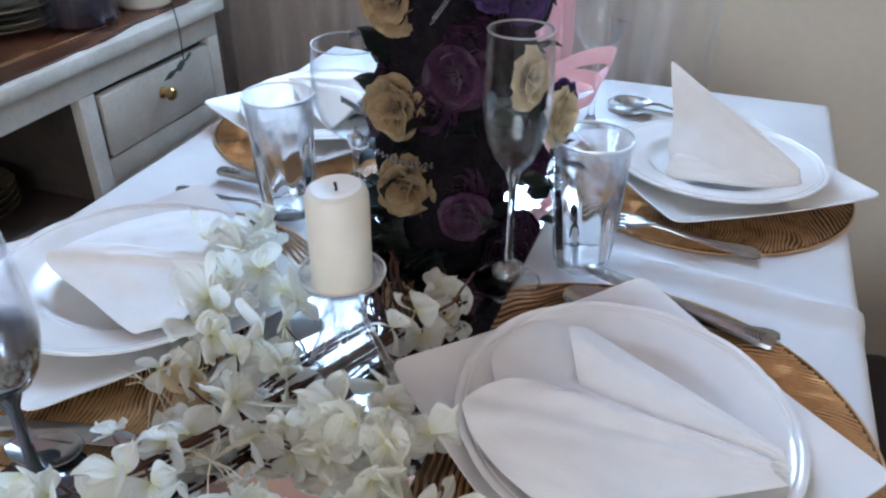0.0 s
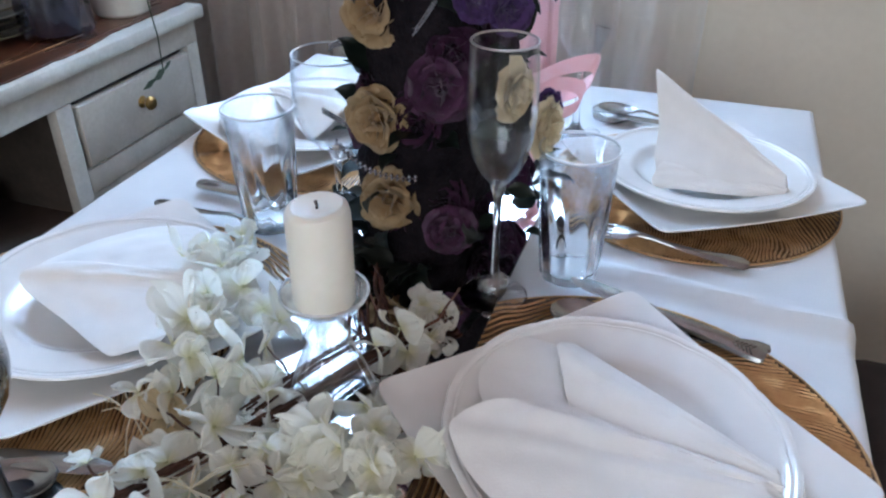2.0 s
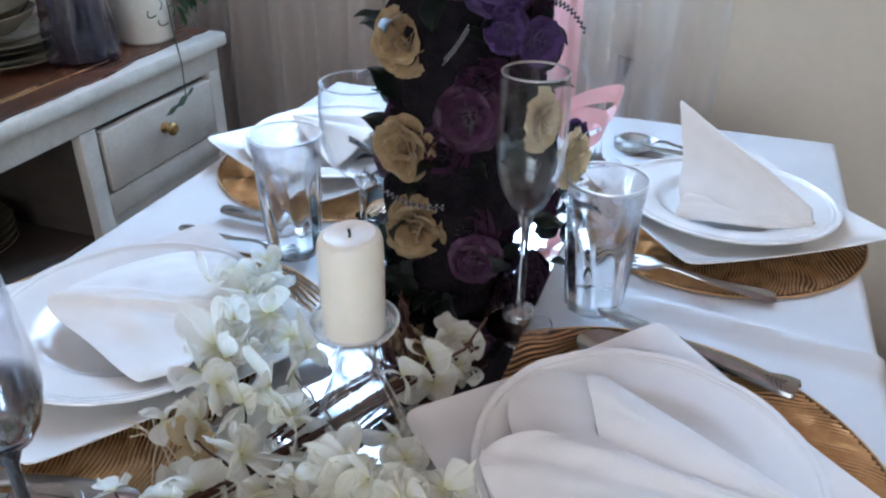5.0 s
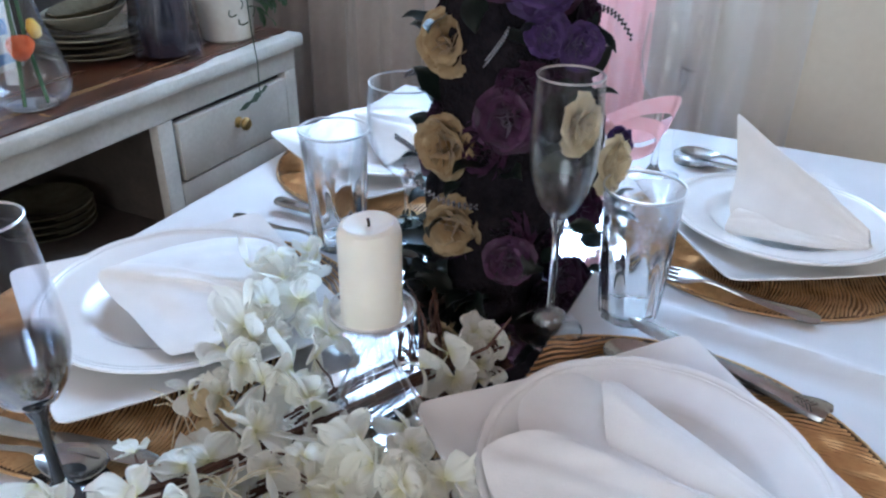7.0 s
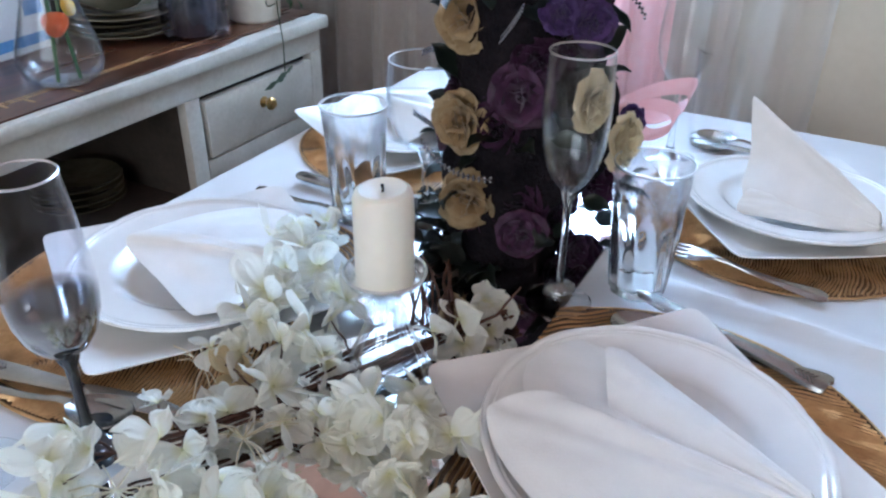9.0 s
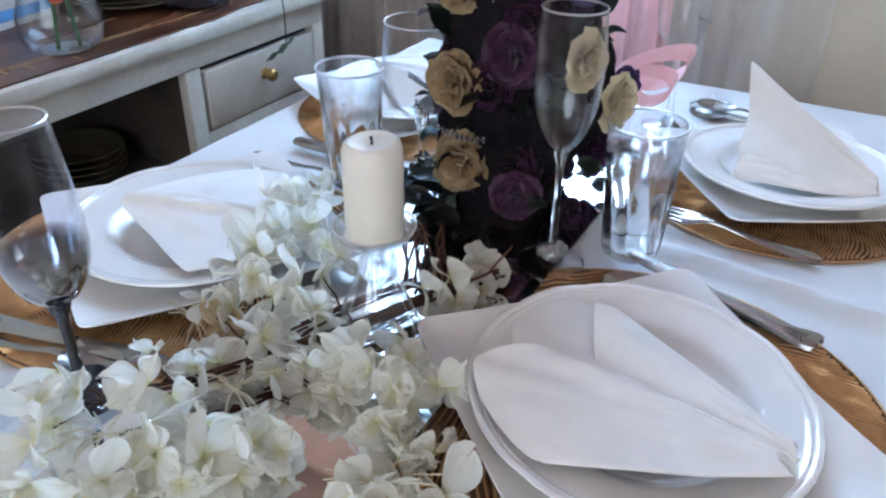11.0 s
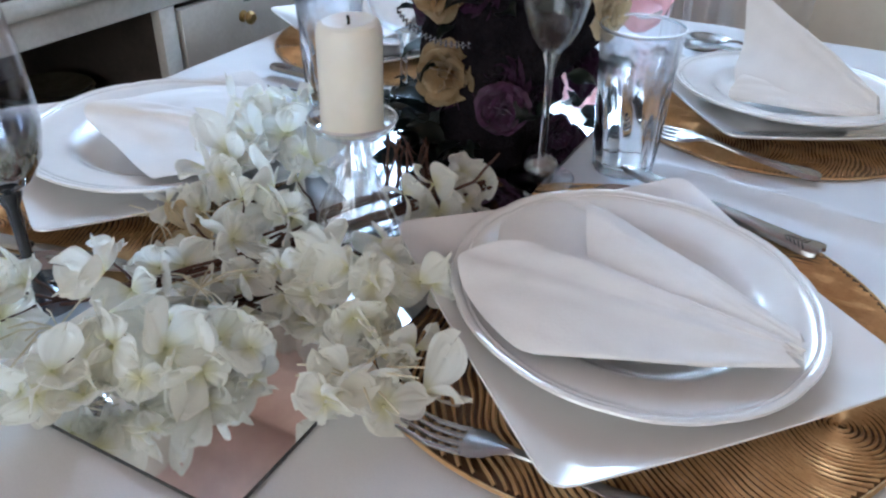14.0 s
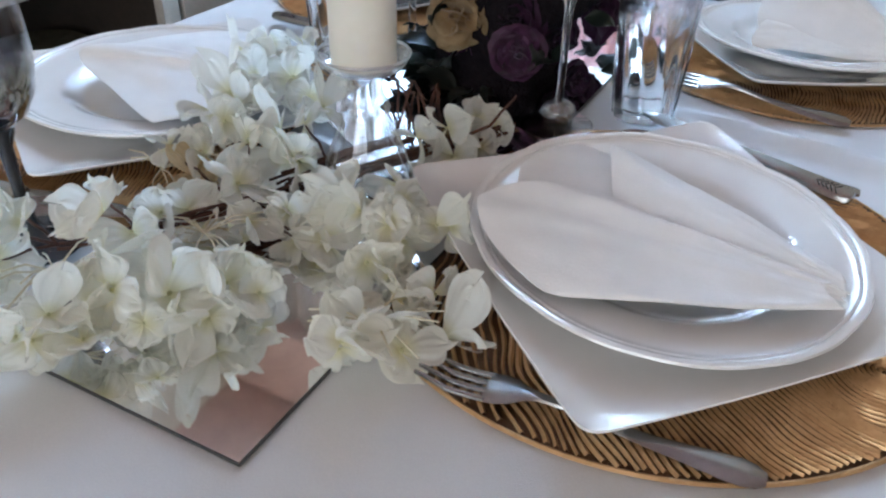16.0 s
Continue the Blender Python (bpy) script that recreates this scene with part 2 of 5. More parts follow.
DRAPE = petal_material("taupe_drape", (0.45, 0.39, 0.345), (0.52, 0.455, 0.405), 0.06, 0.9)


def see_through(mat, share):
    """Lets a share of the light pass straight between the threads."""
    nt = mat.node_tree
    out = nt.nodes["Material Output"]
    was = out.inputs["Surface"].links[0].from_socket
    clear, mx = nt.nodes.new("ShaderNodeBsdfTransparent"), nt.nodes.new("ShaderNodeMixShader")
    mx.inputs[0].default_value = share
    nt.links.new(was, mx.inputs[1])
    nt.links.new(clear.outputs[0], mx.inputs[2])
    nt.links.new(mx.outputs[0], out.inputs["Surface"])


see_through(CURTAIN, 0.33)
see_through(DRAPE, 0.22)
PINK = petal_material("pink_satin", (0.93, 0.66, 0.67), (0.95, 0.76, 0.77), 0.50, 0.5)
DARK_CHAIR = surface("dark_chair_fabric", (0.035, 0.022, 0.022), (0.02, 0.014, 0.014), 12, 300, 0.8, bump=0.3)
TABLE_WOOD = surface("dark_table_wood", (0.10, 0.055, 0.03), (0.06, 0.03, 0.018), 6, 90, 0.5, bump=0.15, stretch=(1, 0.1, 1))
CERAMIC = surface("cream_glazed_ceramic", (0.72, 0.70, 0.63), (0.64, 0.61, 0.54), 12, 90, 0.22, bump=0.05)
STONEWARE = surface("olive_stoneware", (0.15, 0.135, 0.09), (0.085, 0.075, 0.046), 10, 90, 0.25, bump=0.05)
# cream glaze darkened: the shelf's shade is put into its colour
CERAMIC_SHADED = surface("shaded_cream_glaze", (0.36, 0.34, 0.26), (0.25, 0.235, 0.17), 12, 90, 0.25, bump=0.05)
PLASTIC_BAG = thin_glass("clear_wrapping_film", (0.62, 0.62, 0.68), (0.85, 0.85, 0.95), 0.10, 0.6, 2.2, 0.12)
POPPY = petal_material("orange_red_petal", (0.58, 0.10, 0.03), (0.70, 0.18, 0.05), 0.3)
YELLOW = petal_material("yellow_petal", (0.75, 0.50, 0.03), (0.80, 0.60, 0.08), 0.3)
VINE = petal_material("dull_green_vine", (0.025, 0.05, 0.022), (0.05, 0.08, 0.04), 0.15, 0.6)
GREEN = petal_material("mid_green_leaf", (0.05, 0.12, 0.05), (0.10, 0.20, 0.10), 0.25, 0.45)
BLUE_PRINT = surface("blue_print", (0.08, 0.20, 0.48), (0.15, 0.32, 0.60), 20, 120, 0.5)
BOX_WHITE = surface("white_card", (0.75, 0.76, 0.78), (0.68, 0.69, 0.71), 12, 160, 0.6, bump=0.05)


# ---------------------------------------------------------------- building helpers
def part(name, bm, mat, parent=None, label="", smooth=True, mats=()):
    me = bpy.data.meshes.new(name)
    bm.to_mesh(me)
    bm.free()
    me.materials.append(mat)
    for m in mats:
        me.materials.append(m)
    if smooth:
        me.shade_smooth()
        me.set_sharp_from_angle(angle=radians(40))
    ob = new(name, me)
    ob.parent = parent
    return tagged(ob, label)


def same_mesh(name, src, m, parent):
    """Another object on the mesh of src."""
    ob = new(name, src.data)
    ob.parent = parent
    ob.matrix_local = m
    return ob


def thing(name, m, label, category, group=""):
    ob = new(name)
    ob.empty_display_size = 0.02
    ob.matrix_world = m
    return tagged(ob, label, category, group)


def box(bm, x0, x1, y0, y1, z0, z1, bevel=0.0, seg=2):
    made = bmesh.ops.create_cube(bm, size=1.0, matrix=Matrix.Translation(((x0 + x1) / 2, (y0 + y1) / 2, (z0 + z1) / 2)) @ Matrix.Diagonal((x1 - x0, y1 - y0, z1 - z0, 1)))
    if bevel:
        vs = set(made["verts"])
        es = [e for e in bm.edges if e.verts[0] in vs and e.verts[1] in vs]
        bmesh.ops.bevel(bm, geom=es, offset=bevel, segments=seg, affect="EDGES", profile=0.5)
    return bm


def block(name, x0, x1, y0, y1, z0, z1, mat, parent=None, bevel=0.0, label=""):
    return part(name, box(bmesh.new(), x0, x1, y0, y1, z0, z1, bevel), mat, parent, label, smooth=bevel > 0)


def lathe(profile, seg=48, wave=None, closed=False):
    """Turns (radius, height) pairs about z. wave(angle, r, z) gives a changed radius and height."""
    bm = bmesh.new()
    rings = []
    for r, z in profile:
        if r < 1e-5:
            rings.append([bm.verts.new((0, 0, z))])
            continue
        ring = []
        for i in range(seg):
            a = 2 * math.pi * i / seg
            rr, zz = wave(a, r, z) if wave else (r, z)
            ring.append(bm.verts.new((rr * math.cos(a), rr * math.sin(a), zz)))
        rings.append(ring)
    pairs = list(zip(rings, rings[1:])) + ([(rings[-1], rings[0])] if closed else [])
    for p, q in pairs:
        for i in range(seg):
            j = (i + 1) % seg
            if len(p) == 1 and len(q) > 1:
                bm.faces.new((p[0], q[j], q[i]))
            elif len(q) == 1 and len(p) > 1:
                bm.faces.new((p[i], p[j], q[0]))
            elif len(p) > 1:
                bm.faces.new((p[i], p[j], q[j], q[i]))
    bmesh.ops.recalc_face_normals(bm, faces=bm.faces)
    return bm


def tube(points, radii, seg=8, bm=None):
    """A round rod along points; radii is a number or one for each point."""
    bm = bm or bmesh.new()
    pts = [Vector(p) for p in points]
    if not hasattr(radii, "__len__"):
        radii = [radii] * len(pts)
    rings, side = [], None
    for i, p in enumerate(pts):
        d = (pts[min(i + 1, len(pts) - 1)] - pts[max(i - 1, 0)]).normalized()
        if side is None:
            side = d.orthogonal().normalized()
        side = (side - d * side.dot(d)).normalized()
        up = d.cross(side)
        rings.append([bm.verts.new(p + (side * math.cos(2 * math.pi * k / seg) + up * math.sin(2 * math.pi * k / seg)) * radii[i]) for k in range(seg)])
    for p, q in zip(rings, rings[1:]):
        for i in range(seg):
            bm.faces.new((p[i], p[(i + 1) % seg], q[(i + 1) % seg], q[i]))
    bm.faces.new(rings[0][::-1])
    bm.faces.new(rings[-1])
    return bm


def sheet(bm, f, nu, nv, thick=0.0, mat_index=0):
    """A curved sheet from f(u, v) with u, v in 0..1; thick gives it a second side."""
    grid = [[bm.verts.new(f(i / nu, j / nv)) for j in range(nv + 1)] for i in range(nu + 1)]
    made = []
    for i in range(nu):
        for j in range(nv):
            face = bm.faces.new((grid[i][j], grid[i + 1][j], grid[i + 1][j + 1], grid[i][j + 1]))
            face.material_index = mat_index
            made.append(face)
    if thick:
        bm.normal_update()
        low = [[bm.verts.new(grid[i][j].co - grid[i][j].normal * thick) for j in range(nv + 1)] for i in range(nu + 1)]
        for i in range(nu):
            for j in range(nv):
                bm.faces.new((low[i][j], low[i][j + 1], low[i + 1][j + 1], low[i + 1][j])).material_index = mat_index
        for i in range(nu):
            bm.faces.new((grid[i][0], low[i][0], low[i + 1][0], grid[i + 1][0])).material_index = mat_index
            bm.faces.new((grid[i + 1][nv], low[i + 1][nv], low[i][nv], grid[i][nv])).material_index = mat_index
        for j in range(nv):
            bm.faces.new((grid[0][j + 1], low[0][j + 1], low[0][j], grid[0][j])).material_index = mat_index
            bm.faces.new((grid[nu][j], low[nu][j], low[nu][j + 1], grid[nu][j + 1])).material_index = mat_index
    return bm


def smooth_step(a, b, x):
    t = min(1.0, max(0.0, (x - a) / (b - a)))
    return t * t * (3 - 2 * t)


# ---------------------------------------------------------------- the room
XL, XR, YB, ZC = -1.52, 2.4, -2.2, 2.45


def wall_with_hole(name, label, along, at, a0, a1, z0, z1, hole, thick, outward):
    """A wall of one thickness with one opening (a0, a1, z0, z1) through it."""
    bm = bmesh.new()
    cells = [(a0, hole[0], z0, z1), (hole[1], a1, z0, z1), (hole[0], hole[1], z0, hole[2]), (hole[0], hole[1], hole[3], z1)]
    for p, q, r, s in cells:
        if along == "x":
            box(bm, p, q, min(at, at + outward * thick), max(at, at + outward * thick), r, s)
        else:
            box(bm, min(at, at + outward * thick), max(at, at + outward * thick), p, q, r, s)
    return tagged(part(name, bm, WALL, smooth=False), label, "wall", kind="structure")


wall_with_hole("wall_north", "beige painted wall behind grey sheer curtains", "x", FAR, XL - 0.15, XR + 0.15, 0, ZC, WIN, 0.16, 1)
tagged(block("wall_east", XR, XR + 0.15, YB, FAR, 0, ZC, WALL), "plain beige painted wall", "wall", kind="structure")
tagged(block("wall_west", XL - 0.15, XL, YB, FAR, 0, ZC, WALL), "plain beige painted wall behind the white sideboard", "wall", kind="structure")
# the opening is added for the rear fill lamp
wall_with_hole("wall_south", "plain beige painted wall closing the room", "x", YB, XL - 0.15, XR + 0.15, 0, ZC, (-0.72, 1.62, 0.82, 2.38), 0.15, -1)
tagged(block("ceiling", XL - 0.15, XR + 0.15, YB - 0.15, FAR + 0.16, ZC, ZC + 0.12, CEILING), "pinkish brown painted ceiling seen in the mirror", "ceiling", kind="structure")
tagged(block("floor", XL - 0.15, XR + 0.15, YB - 0.15, FAR + 0.16, -0.1, 0, FLOOR), "dark brown floor in shadow", "floor", kind="structure")
GLOW, gnt, gp = nodes_of("overcast_daylight")
gp.inputs["Base Color"].default_value = (0.8, 0.8, 0.8, 1)
gp.inputs["Emission Color"].default_value = (0.86, 0.93, 1.0, 1)
gp.inputs["Emission Strength"].default_value = 5.0
tagged(block("backdrop", -6, 6, 5.0, 5.05, -1, 6, GLOW), "bright overcast daylight outside the window", "backdrop", kind="structure")

window = thing("window_1", pose(0, 0, 0), "white framed window behind the curtain", "window")
window["kind"] = "structure"
fr = bmesh.new()
for x0, x1, z0, z1 in ((WIN[0], WIN[0] + 0.05, WIN[2], WIN[3]), (WIN[1] - 0.05, WIN[1], WIN[2], WIN[3]), (WIN[0] + 0.05, WIN[1] - 0.05, WIN[2], WIN[2] + 0.05),
                       (WIN[0] + 0.05, WIN[1] - 0.05, WIN[3] - 0.05, WIN[3])):
    box(fr, x0, x1, FAR + 0.09, FAR + 0.13, z0, z1, 0.004)
part("window_frame", fr, PAINT, window)
block("window_sill", WIN[0] - 0.04, WIN[1] + 0.04, FAR - 0.03, FAR - 0.002, WIN[2] - 0.035, WIN[2], PAINT, window, 0.004)


def curtain(name, x0, x1, y, z0, z1, folds, depth, mat, label, phase=0.0):
    def f(u, v):
        x = x0 + (x1 - x0) * u
        z = z0 + (z1 - z0) * v
        wob = 0.35 * noise.noise(Vector((x * 5, z * 0.7, phase)))
        w = math.sin(2 * math.pi * (folds * u + wob) + phase) + 0.4 * math.sin(2 * math.pi * (folds * 2.3 * u + wob * 2) + 1.3 + phase)
        return (x, y + depth * w * (1.0 - 0.25 * v), z)
    ob = part(name, sheet(bmesh.new(), f, max(40, int(folds * 16)), 12, 0.0012), mat)
    return tagged(ob, label, "curtain")


curtain("curtain", -1.47, -0.60, FAR - 0.09, 0.05, 2.2, 9, 0.022, DRAPE, "taupe drape hanging in soft folds beside the sideboard")
curtain("curtain", -0.585, 0.04, FAR - 0.085, 0.05, 2.2, 6, 0.018, CURTAIN, "pale sheer curtain hanging in loose folds at the window", 2.0)
tagged(block("curtain_pelmet", -1.50, 0.12, FAR - 0.16, FAR - 0.012, 2.12, 2.42, CEILING, None, 0.006), "pinkish brown painted pelmet board over the curtains", "pelmet")
covered = thing("covered_chair", pose(0, 0, 0), "chair in a pink satin cover beyond the table's far end", "chair")
back_cover = curtain("back_cover", -0.36, -0.20, 2.05, 0.40, 0.99, 2.6, 0.012, PINK, "", 0.7)
skirt = curtain("skirt", -0.37, -0.19, 1.955, 0.02, 0.43, 3.4, 0.010, PINK, "", 1.9)
block("seat_cover", -0.37, -0.19, 1.97, 2.04, 0.425, 0.455, PINK, covered, 0.008)
for cloth_part in (back_cover, skirt):
    cloth_part.parent = covered
    del cloth_part["category"]

# ---------------------------------------------------------------- the table
TX0, TX1, TY0, TY1 = -0.60, 0.21, 0.52, 1.905


def cloth_height(x, y):
    fold = 0.0115 * math.exp(-((y - 1.352 + 0.12 * (x - 0.1)) / 0.014) ** 2) * smooth_step(-0.1, 0.02, x)
    fold += 0.0016 * math.exp(-((y - 1.325 + 0.16 * x) / 0.012) ** 2) * smooth_step(-0.05, 0.1, x)
    rest = 0.0012 * noise.noise(Vector((x * 9, y * 9, 3.1))) + 0.0006 * noise.noise(Vector((x * 28, y * 28, 1.7)))
    return fold + rest - 0.0015


def tablecloth():
    bm = bmesh.new()
    nx, ny, ns = 90, 150, 16
    # distances along the cloth; past the table's edge it turns down
    over = [0.004, 0.01, 0.018, 0.03, 0.06, 0.10, 0.14, 0.18, 0.22, 0.25]

    def axis(a, b, n):
        return [(-s, True) for s in over[::-1]] + [((b - a) * i / n, False) for i in range(n + 1)] + [((b - a) + s, True) for s in over]

    def fold_over(s, length):
        if s < 0:
            d, sign, edge = -s, -1, 0.0
        elif s > length:
            d, sign, edge = s - length, 1, length
        else:
            return s, 0.0
        r = 0.012
        if d < r * math.pi / 2:
            return edge + sign * r * math.sin(d / r), r * (1 - math.cos(d / r))
        return edge + sign * r, r + d - r * math.pi / 2

    xs, ys = [s for s, _ in axis(TX0, TX1, nx)], [s for s, _ in axis(TY0, TY1, ny)]
    lx, ly = TX1 - TX0, TY1 - TY0
    grid = []
    for sx in xs:
        row = []
        for sy in ys:
            px, dx = fold_over(sx, lx)
            py, dy = fold_over(sy, ly)
            drop = max(dx, dy)
            x, y = TX0 + px, TY0 + py
            z = TOP - drop + (cloth_height(x, y) if drop < 0.02 else 0)
            flare = smooth_step(0.02, 0.25, drop)
            if dx > 0.012:
                x += math.copysign(1, sx) * flare * (-0.012 + 0.010 * math.sin(y * 31 + 2 * math.sin(y * 7)))
            if dy > 0.012:
                y += math.copysign(1, sy) * flare * (0.012 + 0.014 * math.sin(x * 29 + 2 * math.sin(x * 6)))
            row.append(bm.verts.new((x, y, z)))
        grid.append(row)
    for i in range(len(xs) - 1):
        for j in range(len(ys) - 1):
            bm.faces.new((grid[i][j], grid[i + 1][j], grid[i + 1][j + 1], grid[i][j + 1]))
    ob = part("tablecloth", bm, CLOTH)
    return tagged(ob, "white cotton tablecloth with soft creases over the dining table", "tablecloth")


tablecloth()
table = thing("dining_table", pose(0, 0, 0), "dark wooden dining table under a white cloth", "table")
block("tabletop", TX0 + 0.004, TX1 - 0.004, TY0 + 0.004, TY1 - 0.004, TOP - 0.038, TOP - 0.006, TABLE_WOOD, table, 0.006)
for lx in (TX0 + 0.06, TX1 - 0.06):
    for ly in (TY0 + 0.06, TY1 - 0.06):
        part("leg", tube([(lx, ly, 0), (lx, ly, 0.35), (lx, ly, TOP - 0.038)], [0.022, 0.03, 0.032], 16), TABLE_WOOD, table)


# ---------------------------------------------------------------- place settings
def placemat_mesh():
    """A round mat of raised strands that ring an off-centre heart, on a dark base."""
    R, pitch, half = 0.196, 0.0033, 0.0014
    cx, cy = 0.150, -0.048
    n = 150
    step = 2 * (R + 0.004) / n
    gx = np.linspace(-R - 0.004, R + 0.004, n + 1)
    f = np.zeros((n + 1, n + 1))
    for i, x in enumerate(gx):
        for j, y in enumerate(gx):
            w = 0.009 * noise.noise(Vector((x * 9, y * 9, 5.0))) + 0.0035 * noise.noise(Vector((x * 30, y * 30, 9.0)))
            d = math.hypot(x - cx, (y - cy) * 1.08)
            f[i, j] = d - 0.78 * d * d + w + 0.02
    grad = np.gradient(f, step)
    bm = bmesh.new()
    for level in np.arange(0.02 + pitch, f.max(), pitch):
        cache = {}

        def cut(i0, j0, i1, j1):
            key = (i0, j0, i1, j1)
            if key in cache:
                return cache[key]
            a, b = f[i0, j0], f[i1, j1]
            t = (level - a) / (b - a)
            x, y = gx[i0] + (gx[i1] - gx[i0]) * t, gx[j0] + (gx[j1] - gx[j0]) * t
            g = Vector((grad[0][i0, j0], grad[1][i0, j0], 0))
            spread = 1.0 / min(1.4, max(0.4, g.length))
            g = g.normalized() if g.length > 1e-6 else Vector((1, 0, 0))
            p = Vector((x, y, 0))
            gap = noise.noise(Vector((x * 55, y * 55, level * 90)))
            h = half * spread * (0.72 + 0.42 * smooth_step(-0.35, 0.2, gap)) * (1 - 0.46 * smooth_step(1.2, 1.8, spread))
            cache[key] = [bm.verts.new(p - g * h + Vector((0, 0, 0.0012))), bm.verts.new(p + Vector((0, 0, 0.0031))), bm.verts.new(p + g * h + Vector((0, 0, 0.0012)))]
            return cache[key]

        cells = np.argwhere((np.minimum.reduce([f[:-1, :-1], f[1:, :-1], f[:-1, 1:], f[1:, 1:]]) < level) & (np.maximum.reduce([f[:-1, :-1], f[1:, :-1], f[:-1, 1:], f[1:, 1:]]) > level))
        for i, j in cells:
            if math.hypot(gx[i] + step / 2, gx[j] + step / 2) > R - 0.004:
                continue
            pts = []
            for a, b, c, d in ((i, j, i + 1, j), (i + 1, j, i + 1, j + 1), (i, j + 1, i + 1, j + 1), (i, j, i, j + 1)):
                if (f[a, b] < level) != (f[c, d] < level):
                    pts.append((a, b, c, d))
            if len(pts) == 2:
                p, q = cut(*pts[0]), cut(*pts[1])
                for k in (0, 1):
                    try:
                        bm.faces.new((p[k], p[k + 1], q[k + 1], q[k]))
                    except ValueError:
                        pass
    bmesh.ops.recalc_face_normals(bm, faces=bm.faces)
    if sum(fc.normal.z for fc in bm.faces) < 0:
        bmesh.ops.reverse_faces(bm, faces=bm.faces)
    return bm, R


MAT_BM, MAT_R = placemat_mesh()


def first_placemat(m, label):
    mat = thing("placemat", m, label, "placemat", "place settings on the table")
    part("base", lathe([(0, 0.0002), (MAT_R - 0.001, 0.0002), (MAT_R, 0.0008), (MAT_R - 0.001, 0.0014), (0, 0.0014)], 72), GOLD_BASE, mat, "dark brown backing")
    part("strand", MAT_BM, GOLD, mat, "raised gold strands")
    part("rim", lathe([(MAT_R - 0.002, 0.001), (MAT_R - 0.0016, 0.0024), (MAT_R - 0.0005, 0.0026), (MAT_R + 0.001, 0.0012), (MAT_R, 0.0002), (MAT_R - 0.003, 0.0004)], 96, closed=True), GOLD, mat)
    return mat


def square_wave(half):
    def w(a, r, z):
        f = min(1.0, r / half)
        c, s = abs(math.cos(a)), abs(math.sin(a))
        p = 2 + 22 * f ** 3
        k = (c ** p + s ** p) ** (-1 / p)
        far = max(0.0, k - 1.0)
        return r * k, z + 0.012 * far * f ** 3
    return w


def square_plate(m, label):
    h = 0.1305
    prof = [(0, 0.004), (0.05, 0.004), (0.078, 0.0045), (0.09, 0.007), (0.108, 0.011), (0.120, 0.0145), (0.1285, 0.0168), (h, 0.0172), (h + 0.0004, 0.0158), (h - 0.002, 0.0135),
            (0.11, 0.0085), (0.095, 0.0035), (0.08, 0.0008), (0.06, 0.0), (0, 0.0)]
    ob = part("square_plate", lathe(prof, 232, square_wave(h)), PORCELAIN)
    ob.matrix_world = m
    return tagged(ob, label, "plate", "place settings on the table")


def round_plate(m, label):
    R = 0.1262

    def w(a, r, z):
        k = smooth_step(0.095, R, r)
        lobes = abs(math.sin(a * 6)) ** 0.6
        return r * (1 - 0.010 * k * (1 - lobes)), z - 0.0006 * k * (1 - lobes)

    prof = [(0, 0.0045), (0.04, 0.0045), (0.066, 0.005), (0.073, 0.0068), (0.079, 0.0115), (0.0835, 0.0150), (0.088, 0.0163), (0.100, 0.0178), (0.112, 0.0196), (0.1165, 0.0203), (0.1175, 0.0212),
            (0.1195, 0.0210), (0.1205, 0.0222), (0.1232, 0.0228), (0.1255, 0.0226), (R, 0.0212), (0.1245, 0.0193), (0.110, 0.0160), (0.090, 0.0108), (0.082, 0.0060), (0.075, 0.0025), (0.070, 0.0), (0.066, 0.0), (0.062, 0.002), (0, 0.002)]
    ob = part("round_plate", lathe(prof, 144, w), PORCELAIN)
    ob.matrix_world = m
    return tagged(ob, label, "plate", "place settings on the table")


def napkin(pivot, layers, label, seed, tilt=(0, 0)):
    """A paper napkin gathered at the pivot and fanned out in layers: first and last direction, their lengths (first, middle, last),
    the folds as (place across, width, height), and a lift."""
    ob = thing("paper_napkin", pose(*pivot, tilt[0], tilt[1], 0), label, "napkin", "place settings on the table")
    for n, (a0, a1, lens, bumps, lift) in enumerate(layers):
        def f(u, v, a0=a0, a1=a1, lens=lens, bumps=bumps, lift=lift, n=n):
            a = radians(a0 + (a1 - a0) * v)
            reach = lens[0] + (lens[1] - lens[0]) * smooth_step(0, 0.5, v) if v < 0.5 else lens[1] + (lens[2] - lens[1]) * smooth_step(0.5, 1, v)
            reach *= 1 + 0.04 * noise.noise(Vector((v * 4, seed, n)))
            d = reach * (0.012 + 0.988 * u)
            z = lift
            for c, wd, h in bumps:
                z += h * math.exp(-abs((v - c) / wd) ** 2.2) * (0.14 + 0.86 * u ** 0.8)
            z += 0.004 * noise.noise(Vector((u * 3, v * 5, seed + n))) * u + 0.0008 * noise.noise(Vector((u * 16, v * 18, seed)))
            z += 0.004 * smooth_step(0.5, 0, u)
            return (d * math.cos(a), d * math.sin(a), max(z, 0.0012 + lift))
        part("fold", sheet(bmesh.new(), f, 40, 64, 0.0011), PAPER, ob)
    return ob


def along(points, t):
    """A smooth curve through a few points, t from 0 to 1."""
    pts = [Vector(p) for p in points]
    t *= len(pts) - 1
    i = min(int(t), len(pts) - 2)
    k = t - i
    p0, p1, p2, p3 = pts[max(i - 1, 0)], pts[i], pts[i + 1], pts[min(i + 2, len(pts) - 1)]
    return 0.5 * (2 * p1 + (p2 - p0) * k + (2 * p0 - 5 * p1 + 4 * p2 - p3) * k * k + (3 * p1 - p0 - 3 * p2 + p3) * k ** 3)


